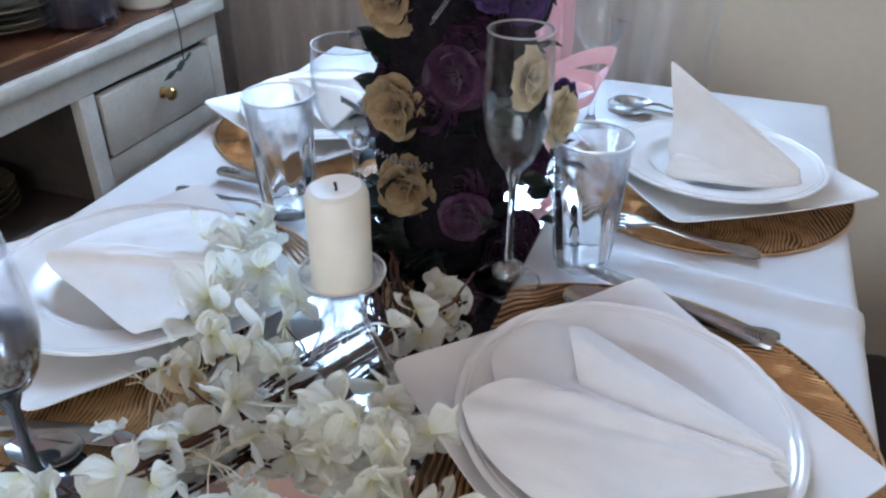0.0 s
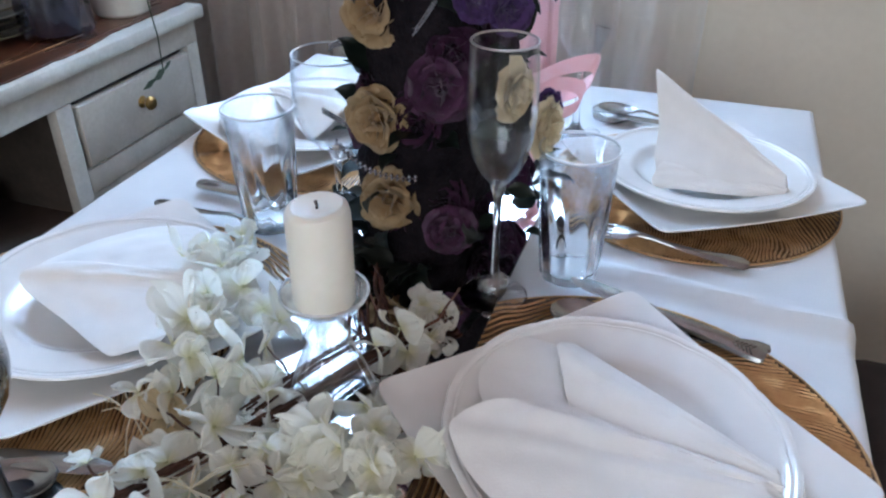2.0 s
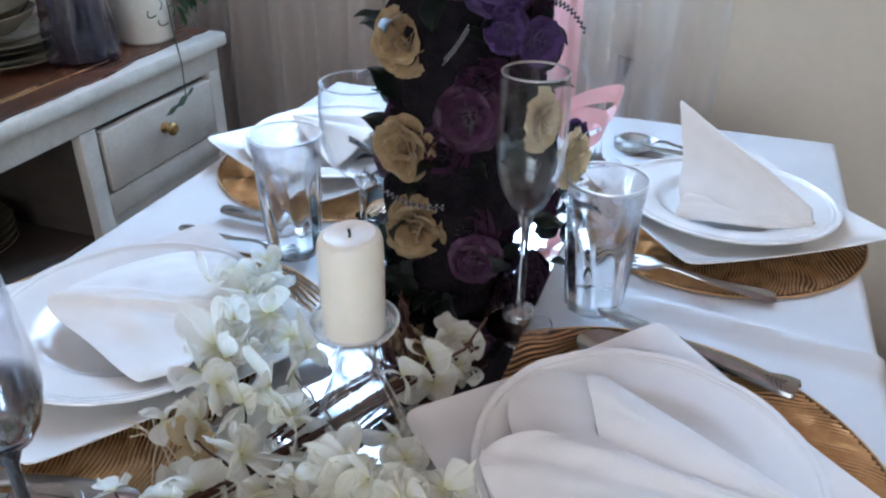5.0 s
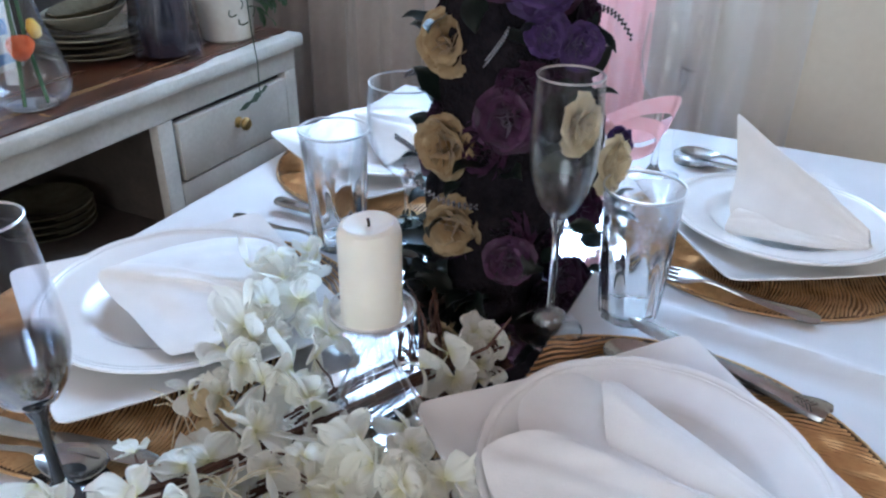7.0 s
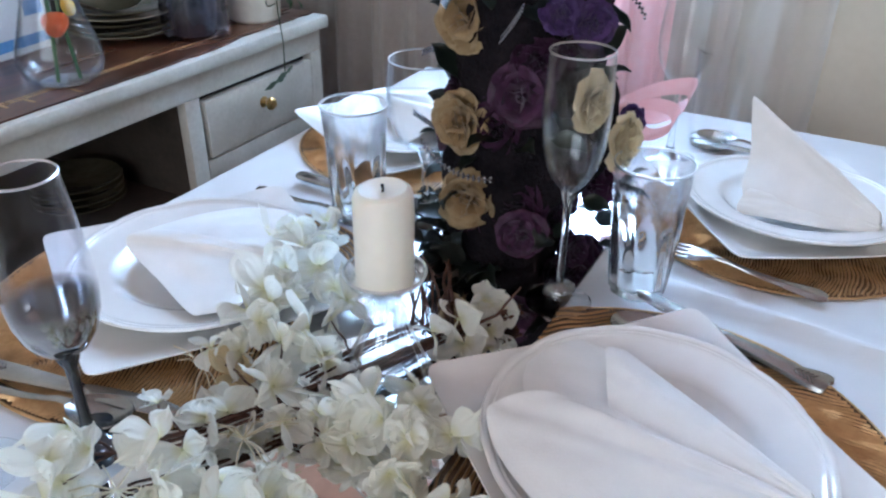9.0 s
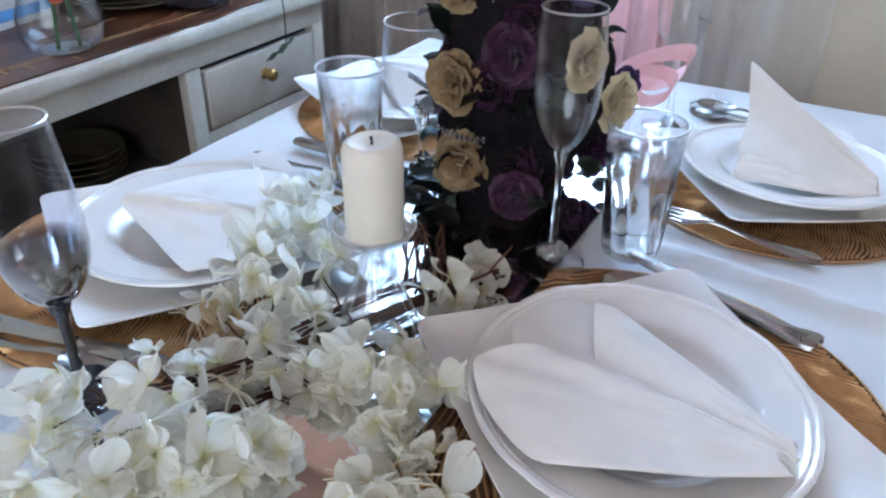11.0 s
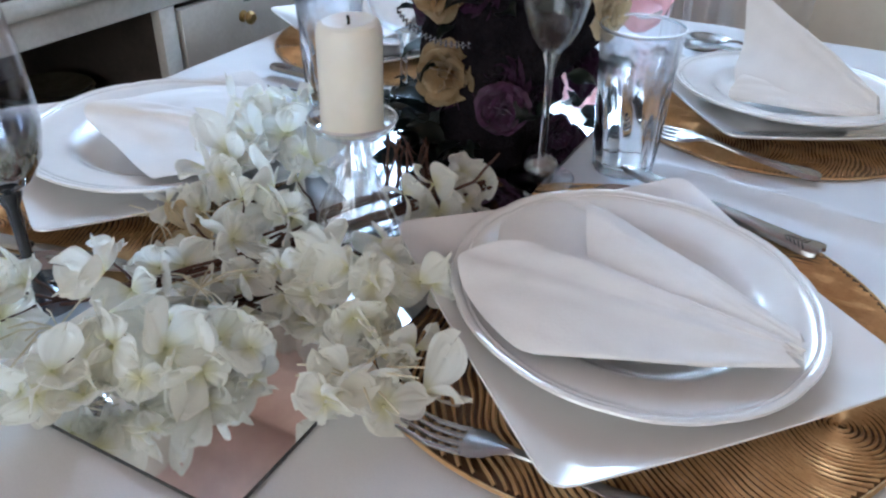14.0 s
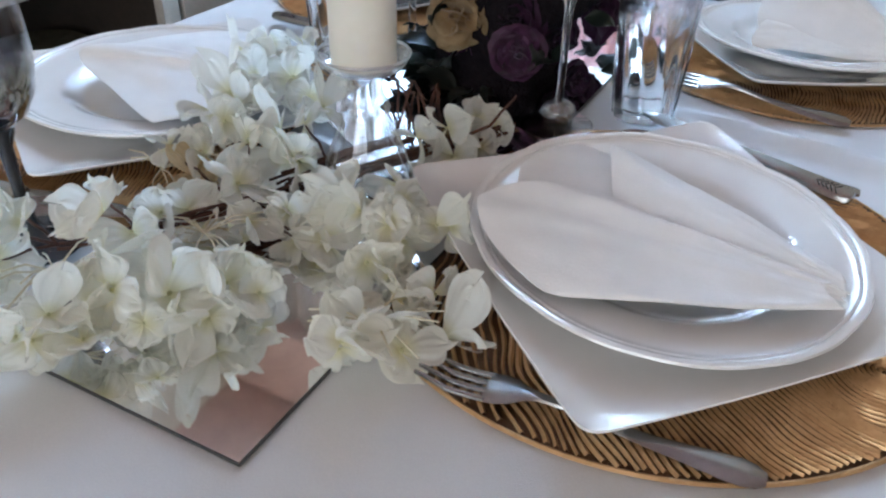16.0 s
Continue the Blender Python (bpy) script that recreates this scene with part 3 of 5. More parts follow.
def cone_napkin(pivot, mouths, label):
    """A napkin rolled into soft cones that meet at the pivot; each mouth is a curve in the room with the bulge of its first side."""
    ob = thing("paper_napkin", pose(*pivot), label, "napkin", "place settings on the table")
    tip = Vector(pivot)
    for n, (mouth, bulge) in enumerate(mouths):
        def f(u, v, mouth=mouth, bulge=bulge, n=n):
            far = along(mouth, v) - tip
            p = far * (0.15 + 0.85 * u)
            side = math.sin(math.pi * min(1.0, u)) * math.exp(-(v / 0.35) ** 2)
            p += Vector((0.35, -0.94, 0)) * (bulge * side + 0.0025 * math.sin(math.pi * u) * math.sin(2.5 * math.pi * v + n))
            p.z += 0.003 * math.sin(math.pi * u) + 0.004 * (1 - u) * math.sin(math.pi * v) + 0.0036 * noise.noise(Vector((u * 3, v * 5, n + tip.x * 9))) * u + 0.0010 * noise.noise(Vector((u * 7, v * 11, n)))
            p.z += 0.0016 * math.exp(-((v - 0.62 - 0.1 * u) / 0.05) ** 2) * math.sin(math.pi * u)
            crease = math.exp(-((v - 0.36 - 0.14 * u) / 0.05) ** 2) - 0.7 * math.exp(-((v - 0.50 + 0.10 * u) / 0.07) ** 2)
            p += Vector((0.30, -0.80, 0.5)) * 0.0022 * crease * math.sin(math.pi * u ** 0.8)
            return p
        part("fold", sheet(bmesh.new(), f, 40, 56, 0.0007), PAPER, ob)
    return ob


MAT_TOP = TOP + 0.0032
SETTINGS = [  # plate centre, turn of the square plate, mat centre, what sets it apart
    ((0.0335, 1.108), 49, (0.025, 1.122), "beside the white blossoms"),
    ((0.070, 1.588), 35, (0.057, 1.580), "with an upright peaked napkin"),
    ((-0.428, 1.138), 59, (-0.428, 1.118), "partly behind the white blossoms"),
    ((-0.446, 1.588), 63, (-0.430, 1.580), "behind the clear tumbler and goblet"),
]
first = None
for k, (pc, turn, mc, words) in enumerate(SETTINGS):
    mt = pose(mc[0], mc[1], TOP, 0, 0, (0, -101, -86, -120)[k])
    if first is None:
        first = (first_placemat(mt, "round gold placemat with raised wavy strands"),
                 square_plate(pose(pc[0], pc[1], MAT_TOP + 0.004, 1.7, 2.6, 0) @ pose(0, 0, 0, 0, 0, turn), "square white porcelain plate on a gold placemat"),
                 round_plate(pose(pc[0], pc[1], MAT_TOP + 0.0105, 1.7, 3.2, 0) @ pose(0, 0, 0, 0, 0, 10), "round white porcelain plate with scalloped rim on a square plate"))
        for ob, w in zip(first, ("round gold placemat with raised wavy strands beside the blossoms", "square white porcelain plate on the gold placemat beside the blossoms", "round scalloped white porcelain plate holding a fanned napkin")):
            ob["label"] = w
    else:
        a = copy_thing(first[0], mt)
        if k in (1, 3):
            a.scale = (0.88, 0.88, 1)
        rx, ry, up = ((0, 0, 0), (-1.6, 0, 0.002), (0.4, 1, 0.004), (1, 1, 0.003))[k]
        b = copy_thing(first[1], pose(pc[0], pc[1], MAT_TOP + up, rx, ry, 0) @ pose(0, 0, 0, 0, 0, turn))
        c = copy_thing(first[2], pose(pc[0], pc[1], MAT_TOP + 0.0048 + 1.6 * up, rx, ry, 0) @ pose(0, 0, 0, 0, 0, turn))
        a["label"], b["label"], c["label"] = ("round gold placemat with wavy strands " + words, "square white porcelain plate " + words, "round scalloped white porcelain plate " + words)

PZ = MAT_TOP + 0.0046 + 0.006      # inside of the round plates
cone_napkin((0.168, 1.084, 0.785), [
    ([(0.020, 1.060, 0.783), (-0.045, 1.075, 0.7915), (-0.074, 1.128, 0.7935), (-0.052, 1.180, 0.7915), (0.0, 1.182, 0.782)], 0.0),
    ([(0.014, 1.010, 0.7865), (-0.006, 1.001, 0.7875), (-0.044, 1.020, 0.7925), (-0.070, 1.046, 0.797), (-0.074, 1.066, 0.800), (-0.046, 1.092, 0.803), (0.004, 1.094, 0.799), (0.020, 1.108, 0.790)], 0.005),
    ([(0.014, 1.088, 0.785), (-0.002, 1.110, 0.7975), (-0.014, 1.138, 0.8035), (-0.022, 1.164, 0.803), (-0.012, 1.182, 0.793), (0.006, 1.184, 0.781)], 0.0)],
    "white paper napkin rolled into two soft cones on a plate")
cone_napkin((0.186, 1.547, 0.777), [
    ([(0.022, 1.528, 0.7745), (0.030, 1.575, 0.781), (0.036, 1.630, 0.781)], 0.0),
    ([(0.018, 1.520, 0.7765), (0.016, 1.524, 0.786), (0.022, 1.538, 0.797), (0.036, 1.556, 0.801), (0.046, 1.574, 0.795)], 0.010),
    ([(0.026, 1.532, 0.7785), (0.014, 1.546, 0.802), (0.012, 1.582, 0.826), (0.002, 1.612, 0.860), (-0.002, 1.630, 0.876), (0.016, 1.640, 0.850), (0.036, 1.650, 0.800), (0.040, 1.655, 0.779)], 0.008)],
    "white paper napkin folded into an upright peak on a plate")
cone_napkin((-0.315, 1.172, 0.788), [
    ([(-0.366, 1.110, 0.790), (-0.480, 1.115, 0.797), (-0.492, 1.160, 0.795), (-0.450, 1.225, 0.795), (-0.395, 1.240, 0.795), (-0.350, 1.215, 0.790)], 0.0),
    ([(-0.330, 1.078, 0.790), (-0.350, 1.062, 0.787), (-0.368, 1.058, 0.786), (-0.425, 1.080, 0.790), (-0.480, 1.098, 0.798), (-0.487, 1.112, 0.806), (-0.455, 1.140, 0.806), (-0.400, 1.155, 0.800)], 0.004)],
    "white paper napkin folded in soft layers behind the blossoms")
napkin((-0.545, 1.640, PZ + 0.012), [(315, 375, (0.19, 0.20, 0.19), [(0.30, 0.18, 0.040), (0.75, 0.18, 0.035)], 0.001)], "white paper napkin fanned out on a far plate", 4.0)


# ---------------------------------------------------------------- cutlery
def swept(profile, zf, thick):
    """A flat tool along +x from (x, half width) pairs, with height zf(x) and a rounded section."""
    bm = bmesh.new()
    rows = []
    for x, w in profile:
        z = zf(x)
        rows.append([bm.verts.new((x, s * w, z + thick * (c - 0.5))) for s, c in ((-1, 0.5), (-0.75, 0.95), (0, 1.1), (0.75, 0.95), (1, 0.5), (0.75, 0.0), (0, -0.1), (-0.75, 0.0))])
    for p, q in zip(rows, rows[1:]):
        for i in range(8):
            j = (i + 1) % 8
            bm.faces.new((p[i], q[i], q[j], p[j]))
    bm.faces.new(rows[0])
    bm.faces.new(rows[-1][::-1])
    bmesh.ops.recalc_face_normals(bm, faces=bm.faces)
    return bm


HANDLE = [(0.070, 0.0036), (0.085, 0.0030), (0.105, 0.0034), (0.130, 0.0052), (0.150, 0.0072), (0.166, 0.0092), (0.176, 0.0098), (0.183, 0.0085), (0.188, 0.0045)]


def fork(m, label):
    ob = thing("fork", m, label, "fork", "cutlery on the table")

    def zf(x):
        return 0.003 + 0.006 * math.exp(-((x - 0.075) / 0.03) ** 2) - 0.001 * math.exp(-((x - 0.03) / 0.02) ** 2) + 0.004 * smooth_step(0.02, 0, x)
    part("handle", swept([(0.040, 0.0118), (0.048, 0.0125), (0.056, 0.0105), (0.063, 0.0060)] + HANDLE, zf, 0.0026), STEEL, ob)
    for k in range(4):
        y = -0.0097 + 0.00647 * k
        bm = swept([(0.0, 0.0007), (0.006, 0.0013), (0.02, 0.0018), (0.034, 0.0021), (0.042, 0.0024)], zf, 0.0022)
        for v in bm.verts:
            v.co.y += y * (1 - 0.06 * (v.co.x < 0.01))
        part("tine", bm, STEEL, ob)
    return ob


def knife(m, label):
    ob = thing("table_knife", m, label, "knife", "cutlery on the table")
    part("blade", swept([(0.0, 0.0010), (0.006, 0.0060), (0.02, 0.0092), (0.05, 0.0100), (0.09, 0.0088), (0.105, 0.0056)], lambda x: 0.0065, 0.0018), STEEL, ob)
    part("handle", swept([(0.100, 0.0056), (0.108, 0.0074), (0.125, 0.0080), (0.160, 0.0098), (0.195, 0.0114), (0.206, 0.0104), (0.210, 0.0070)], lambda x: 0.0065, 0.0068), STEEL, ob, "ornamented steel handle")
    orn = bmesh.new()
    for k in range(5):
        tube([(0.198 - 0.004 * k, -0.006 + 0.0005 * k, 0.0102), (0.194 - 0.004 * k, 0, 0.0108), (0.198 - 0.004 * k, 0.006 - 0.0005 * k, 0.0102)], 0.0008, 6, orn)
    part("ornament", orn, STEEL, ob)
    return ob


def spoon(m, label):
    ob = thing("spoon", m, label, "spoon", "cutlery on the table")
    bm = bmesh.new()

    def f(u, v):
        a = 2 * math.pi * v
        r = u
        x = 0.030 + 0.030 * r * math.cos(a)
        y = 0.0195 * r * math.sin(a) * (1 - 0.18 * math.cos(a))
        return (x, y, 0.002 + 0.009 * r * r)
    sheet(bm, f, 8, 28, 0.0014)
    part("bowl", bm, STEEL, ob)
    part("handle", swept([(0.058, 0.0042)] + HANDLE, lambda x: 0.004 + 0.007 * math.exp(-((x - 0.066) / 0.022) ** 2), 0.0028), STEEL, ob)
    return ob


CUT = TOP + 0.0036
TOOL = Matrix.Scale(0.95, 4)
fork(pose(-0.053, 0.944, CUT, 0, 0, 3.5) @ Matrix.Scale(0.97, 4), "steel dinner fork on the rim of a gold placemat")
fork(pose(-0.050, 1.426, CUT + 0.010, 14, 3.2, -3.5) @ Matrix.Scale(0.95, 4), "steel dinner fork beside a gold placemat and tumbler")
knife(pose(-0.036, 1.311, CUT + 0.0125, 12, 3.0, -16.5) @ Matrix.Scale(0.88, 4), "steel table knife with an ornamented handle under a plate corner")
spoon(pose(-0.046, 1.265, CUT + 0.001, 0, 0, 3.0) @ Matrix.Scale(1.02, 4), "steel tablespoon mostly hidden under a square plate")
knife(pose(-0.300, 1.372, CUT, 0, 0, 176) @ TOOL, "steel table knife beside a far gold placemat")
knife(pose(-0.300, 0.978, CUT + 0.001, 0, 0, 191) @ TOOL, "steel table knife lying across a gold placemat")
spoon(pose(-0.330, 0.952, CUT, 0, 0, 190) @ TOOL, "steel tablespoon lying beside a table knife")
fork(pose(-0.345, 1.322, CUT, 0, 0, 176) @ TOOL, "steel dinner fork half hidden behind the blossoms")
spoon(pose(-0.085, 1.790, CUT, 0, 0, -4) @ TOOL, "steel tablespoon at the far end of the table")
knife(pose(-0.080, 1.765, CUT, 0, 0, -3) @ TOOL, "steel table knife at the far end of the table")


# ---------------------------------------------------------------- mirror runner
runner = thing("mirror_runner", pose(0, 0, 0), "long mirror tile laid as a runner, dark cut edges", "mirror")
block("mirror_edge", -0.302, -0.098, 0.844, 1.620, TOP + 0.0002, TOP + 0.0024, MIRROR_EDGE, runner, label="dark cut edge")
block("mirror_face", -0.3016, -0.0984, 0.8444, 1.6196, TOP + 0.0024, TOP + 0.0032, MIRROR, runner)
MZ = TOP + 0.0032

# ---------------------------------------------------------------- glasses
# fine: the faded glass, for a tumbler washed out by haze
def tumbler(m, label, fine=False):
    ob = thing("tumbler", m, label, "glass", "drinking glasses")
    H = 0.140

    def w(a, r, z):
        if (r, z) in inner:
            return r, z
        k = smooth_step(0.112, 0.06, z)
        return r * (1 + 0.085 * k * abs(math.cos(5 * (a + 3 * z))) ** 1.2), z

    outer = [(0.0262, 0.004), (0.0270, 0.010), (0.0278, 0.020), (0.0286, 0.032), (0.0294, 0.044), (0.0303, 0.056), (0.0312, 0.068), (0.0322, 0.080), (0.0334, 0.092), (0.0346, 0.104), (0.0360, 0.120), (0.0378, H - 0.001)]
    inner = [(r - 0.0032 + 0.0018 * smooth_step(0.05, 0.12, z), z) for r, z in outer]
    part("body", lathe(outer + inner[::-1], 120, w, closed=True), GLASS_FADED if fine else GLASS_CUT, ob)
    part("base", lathe([(0, 0.0005), (0.022, 0.0), (0.0255, 0.0015), (0.0262, 0.004), (0.0262, 0.012), (0.020, 0.014), (0, 0.012)], 64), GLASS, ob, "thick glass base")
    part("rim", lathe([(0.0359, H - 0.0002), (0.0367, H + 0.0012), (0.0377, H + 0.0012), (0.0384, H - 0.0002), (0.0374, H - 0.0018)], 64, closed=True), GLASS_FADED if fine else GLASS_RIM, ob)
    for o in ob.children:
        o.visible_shadow = False
    return ob


def stemmed(name, m, label, foot_r, stem_r, z_bowl, bowl, smoky=False, category="wine glass", fine=False):
    """A glass on a stem. bowl: (radius, height) pairs of its outer side, upwards. fine: the faded far glass."""
    ob = thing(name, m, label, category, "drinking glasses")
    foot = [(0, 0.0), (foot_r * 0.97, 0.0), (foot_r, 0.0012), (foot_r * 0.9, 0.0026), (foot_r * 0.5, 0.0045), (stem_r * 2.2, 0.009), (stem_r * 1.25, 0.018), (stem_r, 0.035),
            (stem_r * 0.95, z_bowl * 0.6), (stem_r * 1.15, z_bowl - 0.012), (stem_r * 2.0, z_bowl - 0.003), (stem_r * 2.2, z_bowl + 0.003), (0, z_bowl + 0.004)]
    if category == "champagne flute":
        part("foot_knob", lathe([(0, 0.0044), (0.009, 0.0046), (0.0145, 0.0075), (0.0165, 0.0125), (0.0150, 0.0180), (0.0095, 0.0225), (0.0040, 0.0245), (0, 0.0250)], 10), GLASS_FACET, ob, "faceted glass knob")
    part("stem", lathe(foot, 48), GLASS if not smoky else SMOKE_SOLID, ob, "smoky grey stem and foot" if smoky else "")
    t = 0.0009

    def shell(prof):
        return lathe(prof + [(r - t, z + (t if k == 0 else 0)) for k, (r, z) in reversed(list(enumerate(prof)))], 64, closed=True)
    part("bowl", shell([(stem_r * 2, z_bowl + 0.001)] + bowl), SMOKE if smoky else GLASS_FADED if fine else GLASS_THIN, ob, "clear bowl with a smoky silver base" if smoky else "")
    r, z = bowl[-1]
    part("rim", lathe([(r - 0.0012, z - 0.0004), (r - 0.0003, z + 0.0008), (r + 0.0006, z), (r - 0.0002, z - 0.0012)], 64, closed=True), GLASS_FADED if fine else GLASS_RIM, ob)
    for o in ob.children:
        o.visible_shadow = False
    return ob


SMOKE_SOLID = surface("smoky_glass_stem", (0.075, 0.08, 0.09), (0.045, 0.05, 0.058), 30, 200, 0.08, 0.5, 0.02, 0.0005, coat=0.5)
tumbler(pose(-0.045, 1.346, TOP, 0, 0, 12), "clear tumbler with twisted fluting beside the mirror")
tumbler(pose(-0.376, 1.339, TOP, 0, 0, 40), "clear tumbler with twisted fluting beside the candle")
tumbler(pose(-0.066, 1.780, TOP, 0, 0, 5), "clear tumbler with twisted fluting at the far end", True)
stemmed("champagne_flute", pose(-0.105, 1.284, MZ), "clear champagne flute standing on the mirror runner", 0.032, 0.0034, 0.118,
        [(0.008, 0.121), (0.016, 0.130), (0.0235, 0.145), (0.0285, 0.165), (0.0305, 0.190), (0.0298, 0.220), (0.0278, 0.248)], category="champagne flute")
stemmed("wine_goblet", pose(-0.313, 1.386, TOP), "clear wine goblet behind the candle", 0.035, 0.0040, 0.080,
        [(0.010, 0.082), (0.023, 0.089), (0.035, 0.104), (0.0415, 0.124), (0.0432, 0.144), (0.0420, 0.166), (0.0398, 0.188)])
stemmed("wine_glass", pose(-0.343, 0.926, TOP + 0.0036), "wine glass with a smoky silver lower bowl and stem", 0.034, 0.0042, 0.084,
        [(0.010, 0.086), (0.020, 0.094), (0.0262, 0.106), (0.0292, 0.118), (0.0306, 0.132), (0.0306, 0.146), (0.0290, 0.170), (0.0262, 0.198), (0.0236, 0.222)], smoky=True)
stemmed("wine_goblet", pose(-0.104, 1.705, TOP), "clear wine goblet at the far end of the table", 0.035, 0.0040, 0.105,
        [(0.010, 0.107), (0.020, 0.114), (0.030, 0.130), (0.0355, 0.150), (0.0365, 0.172), (0.0345, 0.198), (0.0325, 0.216)], fine=True)
stemmed("champagne_flute", pose(-0.395, 0.870, TOP), "clear champagne flute at the table's end", 0.032, 0.0034, 0.118,
        [(0.008, 0.121), (0.016, 0.130), (0.0235, 0.145), (0.0285, 0.165), (0.0305, 0.190), (0.0298, 0.220), (0.0278, 0.248)], category="champagne flute")


# ---------------------------------------------------------------- candle on its holder
HC = (-0.1845, 1.096)
holder = thing("candle_holder", pose(HC[0], HC[1], MZ), "clear pressed glass candle holder standing on the mirror", "candle holder")
def flutes(a, r, z):
    k = smooth_step(0.074, 0.055, z) * smooth_step(0.0, 0.006, z)
    return r * (1 + 0.07 * k * abs(math.cos(7 * (a + 2 * z)))), z
part("foot", lathe([(0, 0.0), (0.039, 0.0), (0.0415, 0.002), (0.0405, 0.005), (0.036, 0.010), (0.0325, 0.017), (0.0300, 0.026), (0.0265, 0.036), (0.0225, 0.046), (0.0190, 0.055), (0.0165, 0.063), (0.0150, 0.069)], 84, flutes), GLASS_BELL, holder, "fluted bell foot")
def ribs(a, r, z):
    return r * (1 + 0.10 * abs(math.cos(6 * a))), z
part("stem", lathe([(0.0148, 0.067), (0.0165, 0.071), (0.0150, 0.075), (0.0120, 0.080), (0.0110, 0.086), (0.0120, 0.092), (0.0160, 0.0985)], 72, ribs), GLASS_BELL, holder)
part("dish", lathe([(0, 0.0985), (0.016, 0.0985), (0.026, 0.1005), (0.0308, 0.1045), (0.0326, 0.1090), (0.0329, 0.1105), (0.0316, 0.1105), (0.0296, 0.1062), (0.0245, 0.1030), (0.014, 0.1018), (0, 0.1018)], 72), GLASS_BELL, holder)
part("dish_rim", lathe([(0.0314, 0.1100), (0.0322, 0.1116), (0.0332, 0.1104), (0.0324, 0.1092)], 64, closed=True), GLASS_RIM, holder)
for o in holder.children:
    o.visible_shadow = False
candle = thing("pillar_candle", pose(HC[0], HC[1], MZ + 0.1020), "ivory pillar candle with a black wick, unlit", "candle")
CR, CH = 0.0229, 0.0795


def wax_wave(a, r, z):
    k = smooth_step(0.012, 0.02, r)
    return r * (1 + 0.006 * k * noise.noise(Vector((math.cos(a) * 1.5, math.sin(a) * 1.5, z * 30)))), z + 0.0012 * smooth_step(CH - 0.01, CH, z) * math.sin(a + 0.6)


part("wax", lathe([(0, 0), (CR - 0.001, 0), (CR, 0.002), (CR, 0.03), (CR + 0.0002, 0.06), (CR, CH - 0.008), (CR - 0.0016, CH - 0.0028), (CR - 0.005, CH - 0.0006), (CR - 0.010, CH - 0.0020), (0.005, CH - 0.0042), (0.0025, CH - 0.0036), (0, CH - 0.0036)], 64, wax_wave), WAX, candle)
part("wick", tube([(0, 0, CH - 0.006), (0.0002, 0, CH - 0.001), (-0.0008, 0.0004, CH + 0.0022)], [0.0011, 0.0010, 0.0012], 8), WICK, candle)


# ---------------------------------------------------------------- rose centrepiece
def rose_petals(R, seed):
    """The meshes of one rose that opens along +z: a wound bud, petals that clasp it, and wide ruffled outer petals."""
    rnd = random.Random(seed)

    def heart(u, v):
        a = v * 5.0 * math.pi
        r = R * (0.02 + 0.34 * v) * (1.05 - 0.72 * u * u)
        return (r * math.cos(a), r * math.sin(a), R * (0.0 + 0.80 * u - 0.16 * v * u + 0.05 * math.sin(3 * a) * u))
    made = [sheet(bmesh.new(), heart, 5, 56)]
    for reach, count, lift in ((0.40, 3, 86), (0.55, 4, 76), (0.74, 5, 56), (0.98, 6, 22)):
        off = rnd.random() * 6.28
        for k in range(count):
            az = off + 2 * math.pi * (k + rnd.uniform(-0.2, 0.2)) / count
            wide = R * (0.52 + 0.36 * reach) * rnd.uniform(0.9, 1.2)
            long_ = R * (0.62 + 0.38 * reach) * rnd.uniform(0.88, 1.10)
            tilt = radians(lift + rnd.uniform(-8, 8))
            curl = rnd.uniform(0.4, 1.1) * (0.10 + 0.75 * reach)
            ph, deep = rnd.uniform(0, 6.28), rnd.uniform(0.025, 0.065)

            def f(u, v, az=az, wide=wide, long_=long_, tilt=tilt, curl=curl, ph=ph, deep=deep, reach=reach):
                s = (v - 0.5) * 2
                w = wide * math.sin(math.pi * min(1, 0.16 + 0.66 * u)) ** 0.6
                side = s * w
                edge = 0.035 * math.sin(4 * s + ph) + 0.022 * math.sin(9 * s + 2 * ph)
                along_ = long_ * u * (1 - 0.22 * abs(s) ** 3 + edge * u)
                bend = curl * u * u * u
                out = along_ * math.cos(tilt) + long_ * 0.45 * bend * math.sin(tilt) + R * 0.10 * reach
                up = along_ * math.sin(tilt) - long_ * 0.45 * bend * math.cos(tilt) + R * 0.02
                cup = 0.55 * w * (s * s) * (1 - 0.45 * u)
                ruffle = R * deep * (math.sin(5 * s + ph) + 0.5 * math.sin(11 * s - ph)) * u * u
                out -= (cup + ruffle) * math.sin(tilt) * 0.9
                up += (cup + ruffle) * math.cos(tilt)
                ca, sa = math.cos(az), math.sin(az)
                return (out * ca - side * sa, out * sa + side * ca, up)
            made.append(sheet(bmesh.new(), f, 7, 10))
    return made


def first_rose(mat, seed, parent):
    meshes = rose_petals(0.040, seed)
    rose = part("rose", meshes[0], mat, parent)
    for bm in meshes[1:]:
        part("petal", bm, mat, rose)
    return rose


VC = Vector((-0.192, 1.394))
centre = thing("rose_centrepiece", pose(VC.x, VC.y, MZ), "tall dark column of cream, plum and violet silk roses", "flower arrangement")


def narrow(a):
    """The column is slimmer on its window side."""
    return 1 - 0.24 * smooth_step(-0.3, 0.7, math.cos(a - 0.33))


